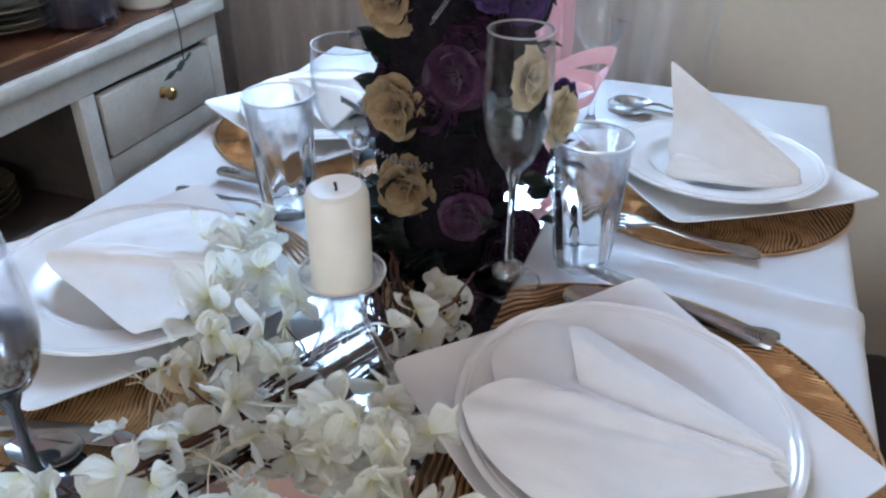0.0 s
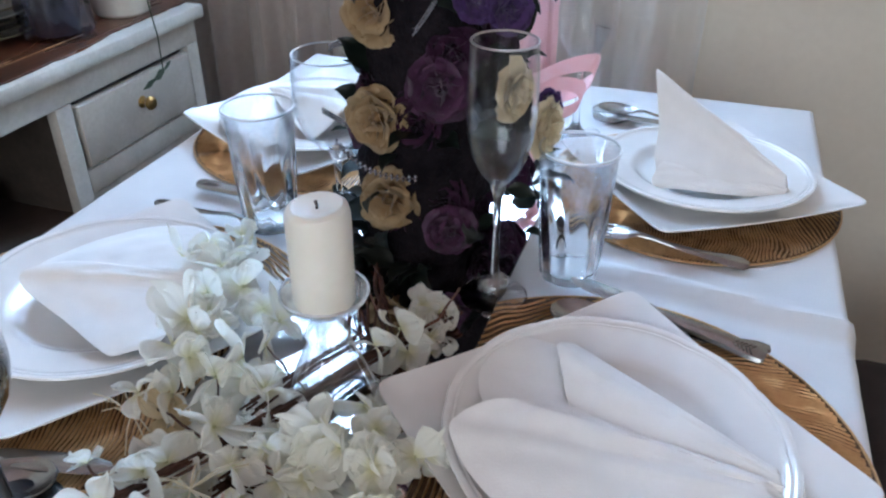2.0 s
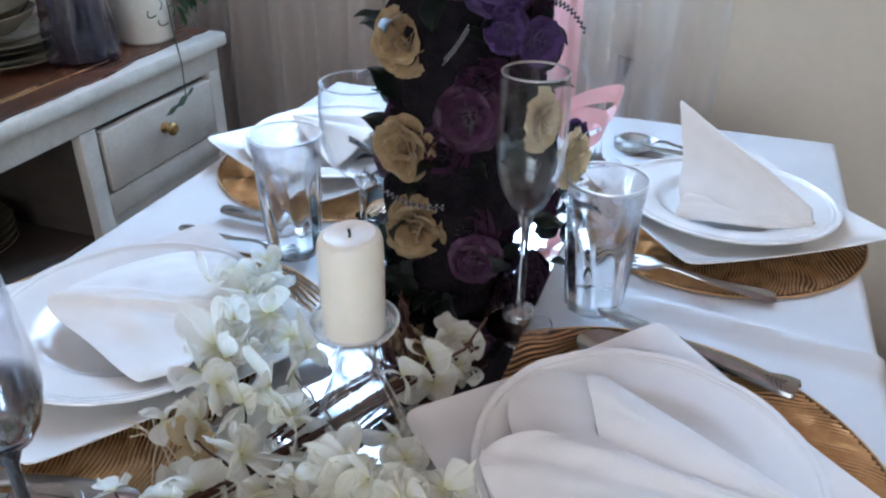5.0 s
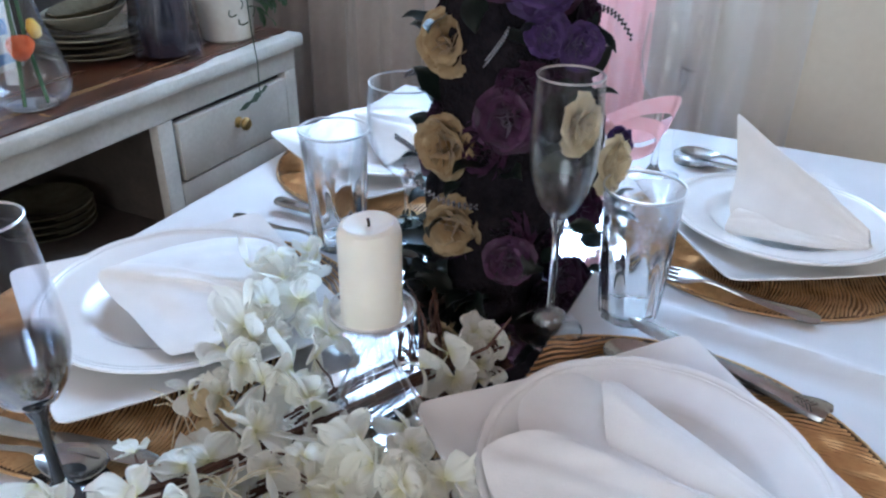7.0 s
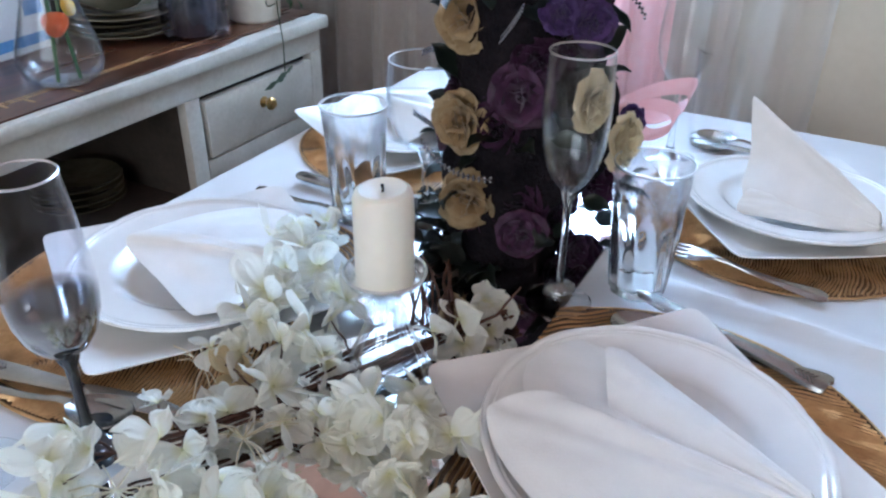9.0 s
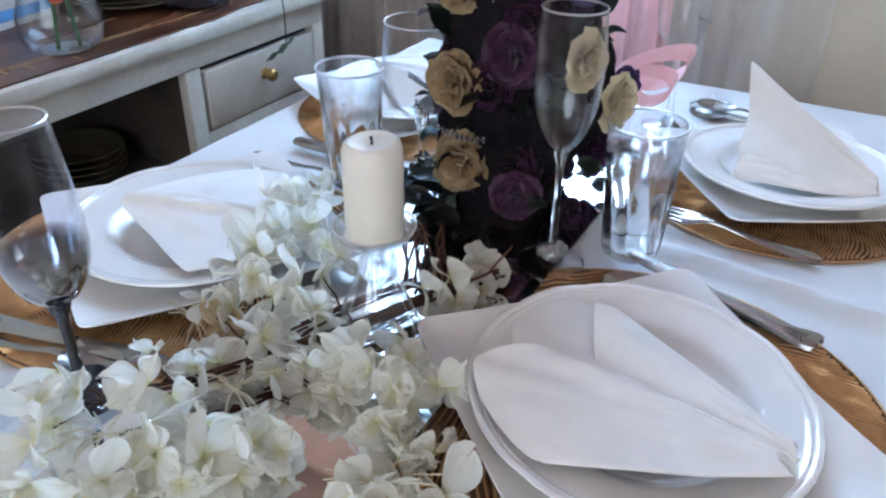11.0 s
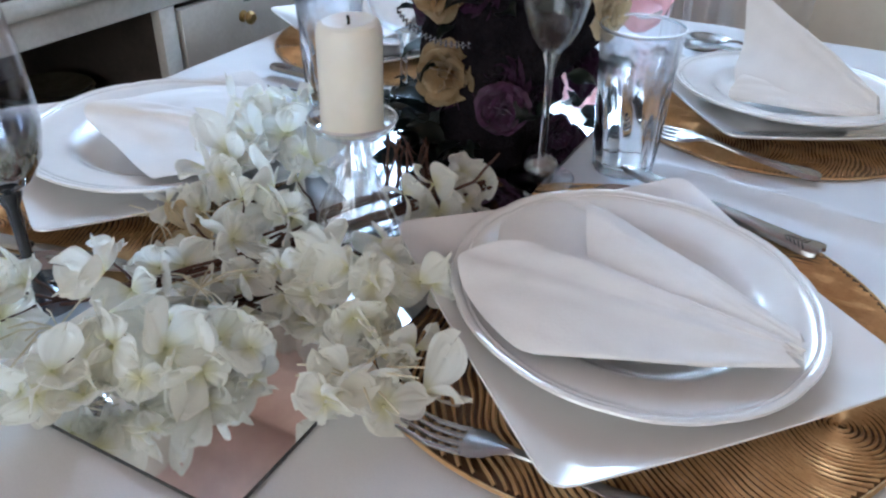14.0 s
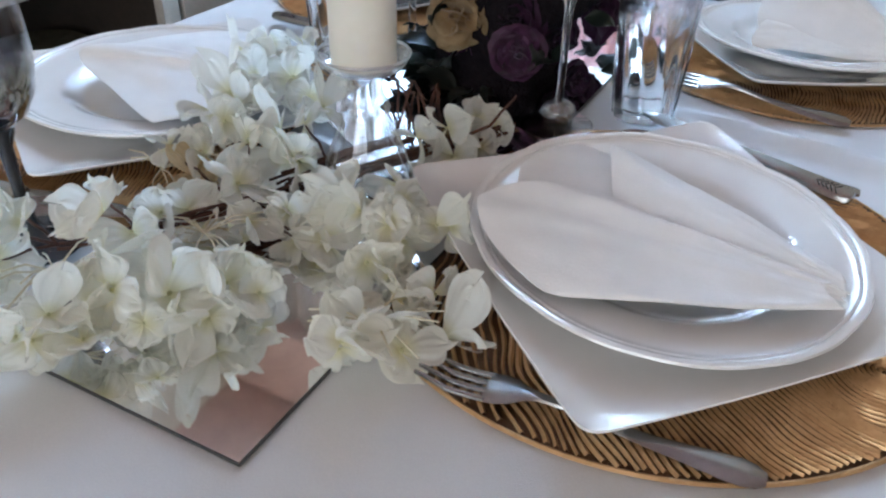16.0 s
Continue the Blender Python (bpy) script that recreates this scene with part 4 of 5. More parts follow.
def column(a, r, z):
    n = noise.noise(Vector((math.cos(a) * 2.2, math.sin(a) * 2.2, z * 16)))
    m = noise.noise(Vector((math.cos(a) * 7, math.sin(a) * 7, z * 60)))
    back = max(0.0, math.cos(a - 1.13))
    # the back bulge is made up, to block the window's reflection in the mirror
    slim = 0.42 * smooth_step(0.07, 0.045, z) * smooth_step(-0.3, 0.5, math.cos(a - 0.6)) - 0.80 * smooth_step(0.055, 0.085, z) * smooth_step(0.24, 0.15, z) * back ** 4
    return r * (1 + 0.07 * n + 0.05 * m) * (1 - slim) * narrow(a), z


part("column", lathe([(0, 0.0)] + [(0.088 - 0.014 * smooth_step(0.05, 0.3, z), z) for z in np.linspace(0.0, 0.36, 46).tolist()] + [(0.045, 0.378), (0, 0.384)], 72, column), FOAM, centre, "foam column, shade between the roses put into its near black colour")

ROSES = [  # place on the column, size, colour
    (-0.231, 1.306, 0.908, 0.033, "cream"), (-0.219, 1.302, 0.828, 0.034, "cream"), (-0.243, 1.330, 1.001, 0.034, "cream"), (-0.104, 1.338, 0.938, 0.030, "ivory"),
    (-0.079, 1.372, 0.895, 0.032, "ivory"), (-0.170, 1.312, 0.942, 0.034, "plum"), (-0.155, 1.302, 0.803, 0.027, "plum"), (-0.112, 1.330, 1.012, 0.021, "violet"), (-0.140, 1.322, 1.020, 0.021, "violet"),
    (-0.150, 1.330, 1.062, 0.034, "violet"), (-0.218, 1.335, 1.075, 0.034, "plum"), (-0.086, 1.412, 0.902, 0.018, "violet"), (-0.263, 1.352, 0.880, 0.030, "plum"),
    # the last three are added to darken bright patches of the mirror
    (-0.128, 1.464, 0.803, 0.031, "black"), (-0.116, 1.358, 0.766, 0.021, "black"), (-0.149, 1.386, 0.788, 0.021, "black"), (-0.162, 1.455, 0.780, 0.021, "black"),
]
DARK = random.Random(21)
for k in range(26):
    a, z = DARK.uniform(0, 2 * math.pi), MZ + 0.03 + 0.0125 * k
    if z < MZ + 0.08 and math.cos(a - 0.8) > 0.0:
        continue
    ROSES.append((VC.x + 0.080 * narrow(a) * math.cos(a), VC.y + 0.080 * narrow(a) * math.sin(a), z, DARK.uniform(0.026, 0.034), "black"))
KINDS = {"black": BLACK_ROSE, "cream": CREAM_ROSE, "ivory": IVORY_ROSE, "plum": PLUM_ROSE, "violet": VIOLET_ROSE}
WORDS = {"black": "near black plum silk rose", "cream": "cream and ochre silk rose", "ivory": "ivory silk rose", "plum": "dark plum silk rose", "violet": "violet silk rose"}
FACING = {"black": 0.0, "ivory": 0.2}    # how far a rose turns towards the table's near end
made_rose = {}
for k, (x, y, z, R, kind) in enumerate(ROSES):
    out = Vector((x - VC.x, y - VC.y, 0.0))
    out = (out.normalized() + FACING.get(kind, 0.9) * Vector((0.33, -0.85, 0.40))).normalized()
    if kind == "ivory":
        out = (out + Vector((0.9, 0.2, -0.1))).normalized()
    base = Vector((x - VC.x, y - VC.y, z - MZ)) - out * R * 0.40
    m = Matrix.Translation(base) @ out.to_track_quat("Z", "Y").to_matrix().to_4x4() @ pose(0, 0, 0, 0, 0, 67 * k)
    key = kind
    if key not in made_rose:
        ob = made_rose[key] = first_rose(KINDS[kind], 11 + k, centre)
    else:
        ob = copy_thing(made_rose[key], Matrix())
    ob.matrix_local = m @ Matrix.Scale(0.9 * R / 0.040, 4)
    tagged(ob, WORDS[kind])


def leaf_mesh(name, mat, L, W, bend=0.25):
    def f(u, v):
        s = (v - 0.5) * 2
        w = W * math.sin(math.pi * u ** 0.8) ** 0.9
        return (L * u, s * w, L * bend * math.sin(math.pi * u * 0.9) - 0.25 * w * (1 - s * s) + 0.06 * L * math.sin(9 * u) * s * s)
    return part(name, sheet(bmesh.new(), f, 8, 4), mat)


rnd = random.Random(5)
leaf0 = None
for k in range(64):
    a = rnd.uniform(0, 2 * math.pi)
    z = rnd.uniform(0.02, 0.35)
    if z < 0.08 and math.cos(a - 0.8) > 0.0:
        z += 0.13
    m = Matrix.Translation((0.076 * narrow(a) * math.cos(a), 0.076 * narrow(a) * math.sin(a), z)) @ pose(0, 0, 0, 0, rnd.uniform(-70, 30), math.degrees(a) + rnd.uniform(-60, 60)) @ pose(0, 0, 0, rnd.uniform(-50, 50))
    if leaf0 is None:
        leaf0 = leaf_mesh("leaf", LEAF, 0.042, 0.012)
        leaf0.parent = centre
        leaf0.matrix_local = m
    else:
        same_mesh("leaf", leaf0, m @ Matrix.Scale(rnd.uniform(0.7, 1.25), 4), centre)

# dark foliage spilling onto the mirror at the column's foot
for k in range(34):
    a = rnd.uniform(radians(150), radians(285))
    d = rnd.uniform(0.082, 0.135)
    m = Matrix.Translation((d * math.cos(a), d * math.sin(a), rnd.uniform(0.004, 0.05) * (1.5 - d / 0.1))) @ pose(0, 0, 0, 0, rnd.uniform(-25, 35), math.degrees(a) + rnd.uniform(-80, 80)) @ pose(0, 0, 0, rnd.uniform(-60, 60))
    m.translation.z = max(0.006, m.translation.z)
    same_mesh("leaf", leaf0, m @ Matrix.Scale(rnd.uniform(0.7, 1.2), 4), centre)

# leaves added on the right to cover part of the bright mirror
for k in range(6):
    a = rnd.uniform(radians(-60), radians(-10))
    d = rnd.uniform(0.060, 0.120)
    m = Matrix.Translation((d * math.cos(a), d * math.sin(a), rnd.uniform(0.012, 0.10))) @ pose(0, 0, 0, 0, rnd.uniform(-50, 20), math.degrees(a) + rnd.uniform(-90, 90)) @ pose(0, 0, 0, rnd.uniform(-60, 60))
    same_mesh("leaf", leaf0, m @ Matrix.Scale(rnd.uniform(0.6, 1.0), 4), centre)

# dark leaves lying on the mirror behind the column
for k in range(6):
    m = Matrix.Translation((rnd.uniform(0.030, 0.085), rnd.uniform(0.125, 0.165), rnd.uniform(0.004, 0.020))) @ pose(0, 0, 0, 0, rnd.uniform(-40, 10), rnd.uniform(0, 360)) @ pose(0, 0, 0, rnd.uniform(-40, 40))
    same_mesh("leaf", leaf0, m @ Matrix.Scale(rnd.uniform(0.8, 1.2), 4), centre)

ball = bmesh.new()
bmesh.ops.create_icosphere(ball, subdivisions=2, radius=0.0015)
bead0 = part("bead", ball, PEARL)
bead0.parent = centre
SPRAYS = [((-0.080, -0.088, 0.126), (-0.036, -0.122, 0.108), (0.010, -0.114, 0.114)), ((-0.065, -0.065, 0.128), (-0.10, -0.05, 0.135), (-0.12, -0.035, 0.133)),
          ((0.035, 0.030, 0.258), (0.075, 0.026, 0.292), (0.100, 0.026, 0.250)), ((-0.01, -0.07, 0.23), (0.01, -0.085, 0.25), (0.02, -0.082, 0.27)), ((-0.06, -0.03, 0.20), (-0.085, -0.04, 0.215), (-0.10, -0.05, 0.205))]
for s, (p, q, r) in enumerate(SPRAYS):
    p, q, r = Vector(p), Vector(q), Vector(r)
    line = [p * (1 - t) ** 2 + q * 2 * t * (1 - t) + r * t * t for t in np.linspace(0, 1, 17).tolist()]
    part("spray_wire", tube(line, 0.0006, 6), PEARL, centre)
    for i, c in enumerate(line):
        for side in (-1, 1):
            m = Matrix.Translation(c + Vector((0, 0.0, 0.0020 * side)))
            if s == 0 and i == 0 and side == -1:
                bead0.matrix_local = m
            else:
                same_mesh("bead", bead0, m, centre)

bow = thing("pink_ribbon", pose(-0.135, 1.590, 0.802), "pink satin ribbon looped in a bow behind the roses", "ribbon")


def ribbon(points, w, tilt):
    pts = [Vector(p) for p in points]

    def f(u, v):
        t = u * (len(pts) - 1)
        i = min(int(t), len(pts) - 2)
        k = t - i
        p0, p1, p2, p3 = pts[max(i - 1, 0)], pts[i], pts[i + 1], pts[min(i + 2, len(pts) - 1)]
        c = 0.5 * (2 * p1 + (p2 - p0) * k + (2 * p0 - 5 * p1 + 4 * p2 - p3) * k * k + (3 * p1 - p0 - 3 * p2 + p3) * k ** 3)
        return c + Vector(tilt) * w * (v - 0.5) + Vector((0, 0.002 * math.sin(9 * u + 3 * v), 0))
    return sheet(bmesh.new(), f, 40, 6, 0.0008)


part("loop", ribbon([(-0.02, 0.0, 0.05), (0.02, 0.03, 0.068), (0.058, 0.05, 0.072), (0.052, 0.055, 0.045), (0.02, 0.04, 0.030), (-0.01, 0.01, 0.045)], 0.030, (0.1, 0.85, 0.5)), PINK, bow)
part("loop", ribbon([(-0.015, 0.005, 0.045), (0.02, 0.02, 0.052), (0.046, 0.03, 0.044), (0.044, 0.032, 0.022), (0.018, 0.02, 0.012), (-0.008, 0.008, 0.036)], 0.020, (0.2, 0.6, 0.7)), PINK, bow)
part("knot", tube([(-0.018, 0.0, 0.046), (-0.012, 0.004, 0.048), (-0.004, 0.008, 0.045)], [0.007, 0.010, 0.006], 12), PINK, bow)


# ---------------------------------------------------------------- white blossom branch
branch = thing("blossom_branch", pose(0, 0, MZ), "branch of white silk hydrangea blossoms lying on the mirror", "flower branch")


def first_floret(seed, mat=BLOSSOM):
    """A floret on the branch: a small heart with four broad, ragged silk petals."""
    rnd = random.Random(seed)
    heart = bmesh.new()
    bmesh.ops.create_icosphere(heart, subdivisions=1, radius=0.0015, matrix=Matrix.Translation((0, 0, 0.0012)))
    floret = part("floret", heart, BLOSSOM_CORE, branch)
    R = 0.0152
    count = rnd.choice((3, 4, 4, 4))
    for k in range(count):
        az = k * 2 * math.pi / max(4, count) + rnd.uniform(-0.35, 0.35)
        lift = rnd.choice((-0.2, 0.2, 0.5, 1.0, 1.6)) + rnd.uniform(-0.2, 0.2)
        wide = R * rnd.uniform(0.70, 0.95)
        stretch = rnd.uniform(0.80, 1.15)
        notch = rnd.uniform(0.0, 0.10)
        ph, droop, wavy = rnd.uniform(0, 6.28), rnd.uniform(-0.1, 0.7), rnd.uniform(0.06, 0.17)

        def f(u, v, az=az, lift=lift, wide=wide, notch=notch, ph=ph, stretch=stretch, droop=droop, wavy=wavy):
            s = (v - 0.5) * 2
            q = 1 - (1 - u) ** 1.6
            w = wide * max(0.0, math.sin(math.pi * min(1.0, q) ** 1.6)) ** 0.5 + 0.0004
            ragged = 0.10 * math.sin(3 * s + ph) + 0.09 * math.sin(8 * s + 2 * ph) + 0.07 * math.sin(15 * s + 3 * ph) + 0.05 * math.sin(27 * s)
            out = R * 1.2 * q * stretch * (1 - notch * u * u * math.exp(-(s / 0.30) ** 2)) + R * ragged * u * u
            z = out * lift + 0.20 * w * s * s - droop * R * q * q * q + R * wavy * (math.sin(4 * s + ph) + 0.6 * math.sin(9 * s - ph) + 0.35 * math.sin(16 * s + 5 * u)) * u
            ca, sa = math.cos(az), math.sin(az)
            return (out * ca - s * w * sa, out * sa + s * w * ca, z)
        part("petal", sheet(bmesh.new(), f, 8, 24), mat, floret)
    return floret


FLORETS = [first_floret(20 + k) for k in range(9)]
# florets of the branch: x, y, height over the mirror
LEFT_SIDE = [(-0.299, 0.887, 0.072), (-0.280, 0.885, 0.062), (-0.288, 0.861, 0.067), (-0.274, 0.844, 0.057), (-0.291, 0.868, 0.042), (-0.256, 0.825, 0.047), (-0.300, 0.958, 0.037), (-0.243, 0.911, 0.067), (-0.240, 0.924, 0.047), (-0.235, 0.894, 0.047), (-0.218, 0.886, 0.037), (-0.214, 0.927, 0.032), (-0.199, 0.907, 0.027), (-0.179, 0.916, 0.019), (-0.259, 0.986, 0.024), (-0.268, 0.972, 0.027)]
LOWER = [(-0.224, 0.839, 0.037), (-0.216, 0.860, 0.032), (-0.189, 0.869, 0.024), (-0.221, 0.824, 0.032), (-0.205, 0.842, 0.025), (-0.187, 0.889, 0.019), (-0.214, 0.882, 0.019), (-0.170, 0.898, 0.015), (-0.242, 0.829, 0.022), (-0.222, 0.839, 0.017), (-0.218, 0.855, 0.027), (-0.181, 0.895, 0.015)]
MIDDLE = [(-0.240, 1.016, 0.035), (-0.217, 1.000, 0.021), (-0.201, 1.020, 0.023), (-0.194, 1.047, 0.019), (-0.164, 1.012, 0.011), (-0.184, 0.951, 0.029), (-0.164, 0.943, 0.017), (-0.181, 0.933, 0.025), (-0.302, 1.019, 0.047), (-0.286, 1.035, 0.037), (-0.258, 1.053, 0.047), (-0.224, 1.063, 0.037), (-0.181, 1.004, 0.015)]
UPPER = [(-0.300, 1.111, 0.052), (-0.242, 1.099, 0.047), (-0.282, 1.055, 0.057), (-0.322, 1.187, 0.047), (-0.247, 1.129, 0.047), (-0.352, 1.244, 0.047), (-0.325, 1.157, 0.047), (-0.296, 1.085, 0.057), (-0.255, 1.085, 0.042)]
RIGHT_SIDE = [(-0.111, 1.007, 0.047), (-0.144, 1.025, 0.037), (-0.096, 0.984, 0.029), (-0.093, 1.034, 0.037), (-0.072, 0.991, 0.019), (-0.051, 0.965, 0.012), (-0.065, 0.941, 0.015), (-0.090, 0.921, 0.027), (-0.086, 0.948, 0.021), (-0.117, 0.988, 0.029), (-0.165, 1.040, 0.032), (-0.147, 1.076, 0.032), (-0.128, 1.052, 0.036), (-0.137, 1.040, 0.026), (-0.118, 1.020, 0.040)]
TIP = [(-0.154, 1.166, 0.037), (-0.155, 1.218, 0.023), (-0.139, 1.221, 0.019), (-0.147, 1.163, 0.015), (-0.166, 1.137, 0.037), (-0.137, 1.193, 0.013)]
UPPER += [(-0.371, 1.177, 0.057), (-0.358, 1.202, 0.057), (-0.331, 1.210, 0.057), (-0.316, 1.134, 0.057), (-0.320, 1.105, 0.062), (-0.298, 1.158, 0.052), (-0.268, 1.141, 0.047), (-0.303, 1.064, 0.057), (-0.283, 1.101, 0.052), (-0.337, 1.186, 0.047)]
HEADS = LEFT_SIDE + LOWER + MIDDLE + UPPER + RIGHT_SIDE + TIP
rnd = random.Random(8)
spare = list(FLORETS)
for n, (hx, hy, hz) in enumerate(HEADS):
    small = 1.02 if (hx, hy, hz) in TIP else 0.85 if (hx, hy, hz) in LOWER else 1.0
    if (hx, hy, hz) in LOWER:
        hx, hy = hx - 0.006, hy + 0.014
    for k in range(1 if small == 0.85 else rnd.choice((1, 1, 2))):
        d = (Vector((0.25, -0.35, 0.5)) + Vector((rnd.uniform(-1, 1), rnd.uniform(-1, 1), rnd.uniform(-0.8, 0.7)))).normalized()
        p = Vector((hx, hy, hz - 0.004)) + k * Vector((rnd.uniform(-0.013, 0.013), rnd.uniform(-0.013, 0.013), rnd.uniform(-0.014, -0.004)))
        p.z = max(0.009, p.z)
        m = Matrix.Translation(p) @ d.to_track_quat("Z", "Y").to_matrix().to_4x4() @ pose(0, 0, 0, 0, 0, rnd.uniform(0, 360)) @ Matrix.Scale(small * rnd.uniform(0.75, 1.25), 4)
        ob = spare.pop() if spare else copy_thing(rnd.choice(FLORETS), Matrix())
        ob.parent = branch
        ob.matrix_local = m
dried = first_floret(61, DRIED)
dried.matrix_local = pose(-0.283, 1.018, 0.026, 20, 25, 40)
tagged(dried, "tan dried floret")


def twig(points, r0, r1):
    pts = [Vector(p) for p in points]
    line = []
    for i in range(len(pts) - 1):
        for t in np.linspace(0, 1, 6, endpoint=False).tolist():
            p = pts[i].lerp(pts[i + 1], t)
            line.append(p + Vector((0.002, 0.002, 0.0015)) * noise.noise(p * 70))
    line.append(pts[-1])
    radii = [r0 + (r1 - r0) * i / (len(line) - 1) for i in range(len(line))]
    return part("twig", tube(line, radii, 7), TWIG, branch)


MAIN = [(-0.125, 1.235, 0.012), (-0.165, 1.16, 0.014), (-0.20, 1.08, 0.016), (-0.235, 1.01, 0.018), (-0.27, 0.95, 0.018), (-0.30, 0.915, 0.020)]
twig(MAIN, 0.0030, 0.0012)
for k in range(3):
    off = Vector((0.004 * (k - 1), 0.005 * (1 - k), 0.004 * (k % 2)))
    twig([Vector(p) + off for p in MAIN], 0.0016, 0.0012)
for hx, hy, hz in HEADS[::2]:
    near = min(MAIN, key=lambda p: (p[0] - hx) ** 2 + (p[1] - hy) ** 2)
    a, b = Vector(near), Vector((hx, hy, hz - 0.006))
    if (a - b).length < 0.075:
        twig([a, a.lerp(b, 0.5) + Vector((0, 0, 0.002)), b], 0.0012, 0.0007)
twig([(-0.165, 1.16, 0.014), (-0.13, 1.19, 0.03), (-0.118, 1.215, 0.05)], 0.0018, 0.0009)
twig([(-0.19, 1.22, 0.006), (-0.23, 1.29, 0.012), (-0.27, 1.33, 0.010)], 0.0020, 0.0012)
twig([(-0.16, 1.17, 0.010), (-0.21, 1.24, 0.012), (-0.24, 1.32, 0.020)], 0.0022, 0.0012)
for k in range(7):
    off = Vector((rnd.uniform(-0.010, 0.010), rnd.uniform(-0.006, 0.006), rnd.uniform(0.0, 0.012)))
    a, b = Vector((-0.232, 1.055, 0.010)) + off, Vector((-0.186, 1.165, 0.012)) + 0.8 * off
    twig([a, a.lerp(b, 0.5) + Vector((rnd.uniform(-0.006, 0.006), 0, rnd.uniform(0.002, 0.008))), b], 0.0011, 0.0008)
for k in range(7):
    a = Vector((rnd.uniform(-0.215, -0.165), rnd.uniform(1.165, 1.20), 0.006))
    b = Vector((rnd.uniform(-0.275, -0.205), rnd.uniform(1.25, 1.31), rnd.uniform(0.006, 0.02)))
    twig([a, a.lerp(b, 0.5) + Vector((rnd.uniform(-0.012, 0.012), 0, rnd.uniform(0.012, 0.035))), b], 0.0012, 0.0008)
for cx, cy, cz in ((-0.307, 1.012, 0.027), (-0.261, 0.883, 0.032), (-0.23, 0.97, 0.020), (-0.085, 0.945, 0.02)):
    for k in range(12):
        a = rnd.uniform(0, 6.28)
        L = rnd.uniform(0.018, 0.042)
        end = Vector((cx + L * math.cos(a), cy + L * math.sin(a), max(0.004, cz + rnd.uniform(-0.012, 0.012))))
        part("stamen", tube([(cx, cy, cz), Vector((cx, cy, cz)).lerp(end, 0.5) + Vector((0, 0, 0.005)), end], 0.0006, 5), STAMEN, branch)


# ---------------------------------------------------------------- sideboard along the west wall
CX, CYA, CYB, CT = -0.905, 0.75, 1.985, 0.792
side = thing("sideboard", pose(0, 0, 0), "white painted sideboard with a drawer and an open kneehole", "sideboard")
D = 0.44
block("top", CX - D, CX + 0.018, CYA, CYB + 0.012, CT - 0.026, CT, PAINT, side, 0.006, "white painted top board")
def worn_panel(u, v):
    y = CYA + 0.01 + (CYB - CYA - 0.006) * u
    near = CX + 0.004 - 0.006 * noise.noise(Vector((y * 14, 3, 0))) - 0.004 * noise.noise(Vector((y * 45, 1, 0))) - 0.020 * smooth_step(1.66, 1.80, y)
    return (near + (CX - D + 0.01 - near) * v, y, CT + 0.003)
part("top_panel", sheet(bmesh.new(), worn_panel, 160, 6, 0.0028), BROWN_TOP, side, "red brown varnished top panel, worn at its edge")
for x0, y1 in ((CX - 0.052, CYB - 0.25), (CX - 0.060, CYB - 0.40)):
    line_bm = bmesh.new()
    y = CYA + 0.02
    while y < y1:
        box(line_bm, x0, x0 + 0.0028, y, y + 0.0105, CT + 0.0031, CT + 0.0036)
        y += 0.013
    part("inlay_line", line_bm, LINE_GOLD, side, "thin yellow inlaid line", smooth=False)
for x0, y0 in ((-0.962, 1.30), (-0.950, 1.335), (-0.930, 1.40)):
    block("scratch", x0, x0 + 0.022, y0, y0 + 0.004, CT + 0.0031, CT + 0.0036, LINE_GOLD, side)
block("front_rail", CX - 0.02, CX, CYA, CYB, CT - 0.072, CT - 0.026, PAINT, side, 0.002)
block("post", CX - 0.02, CX, 1.592, 1.628, 0.0, CT - 0.072, PAINT, side, 0.002)
block("end_post", CX - 0.02, CX, CYB - 0.035, CYB, 0.0, CT - 0.072, PAINT, side, 0.002)
block("lower_rail", CX - 0.02, CX, 1.628, CYB - 0.035, 0.555, 0.598, PAINT, side, 0.002)
block("end_panel", CX - D, CX - 0.02, CYB - 0.02, CYB, 0.0, CT - 0.026, PAINT, side)
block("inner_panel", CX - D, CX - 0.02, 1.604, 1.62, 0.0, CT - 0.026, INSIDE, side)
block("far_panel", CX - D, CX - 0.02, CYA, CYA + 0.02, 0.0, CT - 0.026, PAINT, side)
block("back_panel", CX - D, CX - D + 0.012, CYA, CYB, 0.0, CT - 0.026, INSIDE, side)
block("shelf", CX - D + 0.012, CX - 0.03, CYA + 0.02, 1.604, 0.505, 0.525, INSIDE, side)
block("lower_panel", CX - 0.02, CX - 0.004, 1.628, CYB - 0.035, 0.06, 0.555, PAINT, side)
# added board: its black stands for the shade around the drawer
block("gap_shade_board", CX - 0.03, CX - 0.021, 1.628, CYB - 0.035, 0.598, CT - 0.072, GAP_SHADE, side)
drawer = block("drawer", CX - 0.019, CX + 0.003, 1.637, CYB - 0.039, 0.601, CT - 0.083, PAINT, side, 0.003, "white drawer front")
part("knob", lathe([(0, 0.026), (0.008, 0.0255), (0.0125, 0.021), (0.0128, 0.017), (0.008, 0.012), (0.005, 0.008), (0.006, 0.003), (0.011, 0.001), (0.011, 0)], 24), BRASS, drawer, "round aged brass knob").matrix_local = pose(CX + 0.003, 1.790, 0.664, 0, 90, 0)

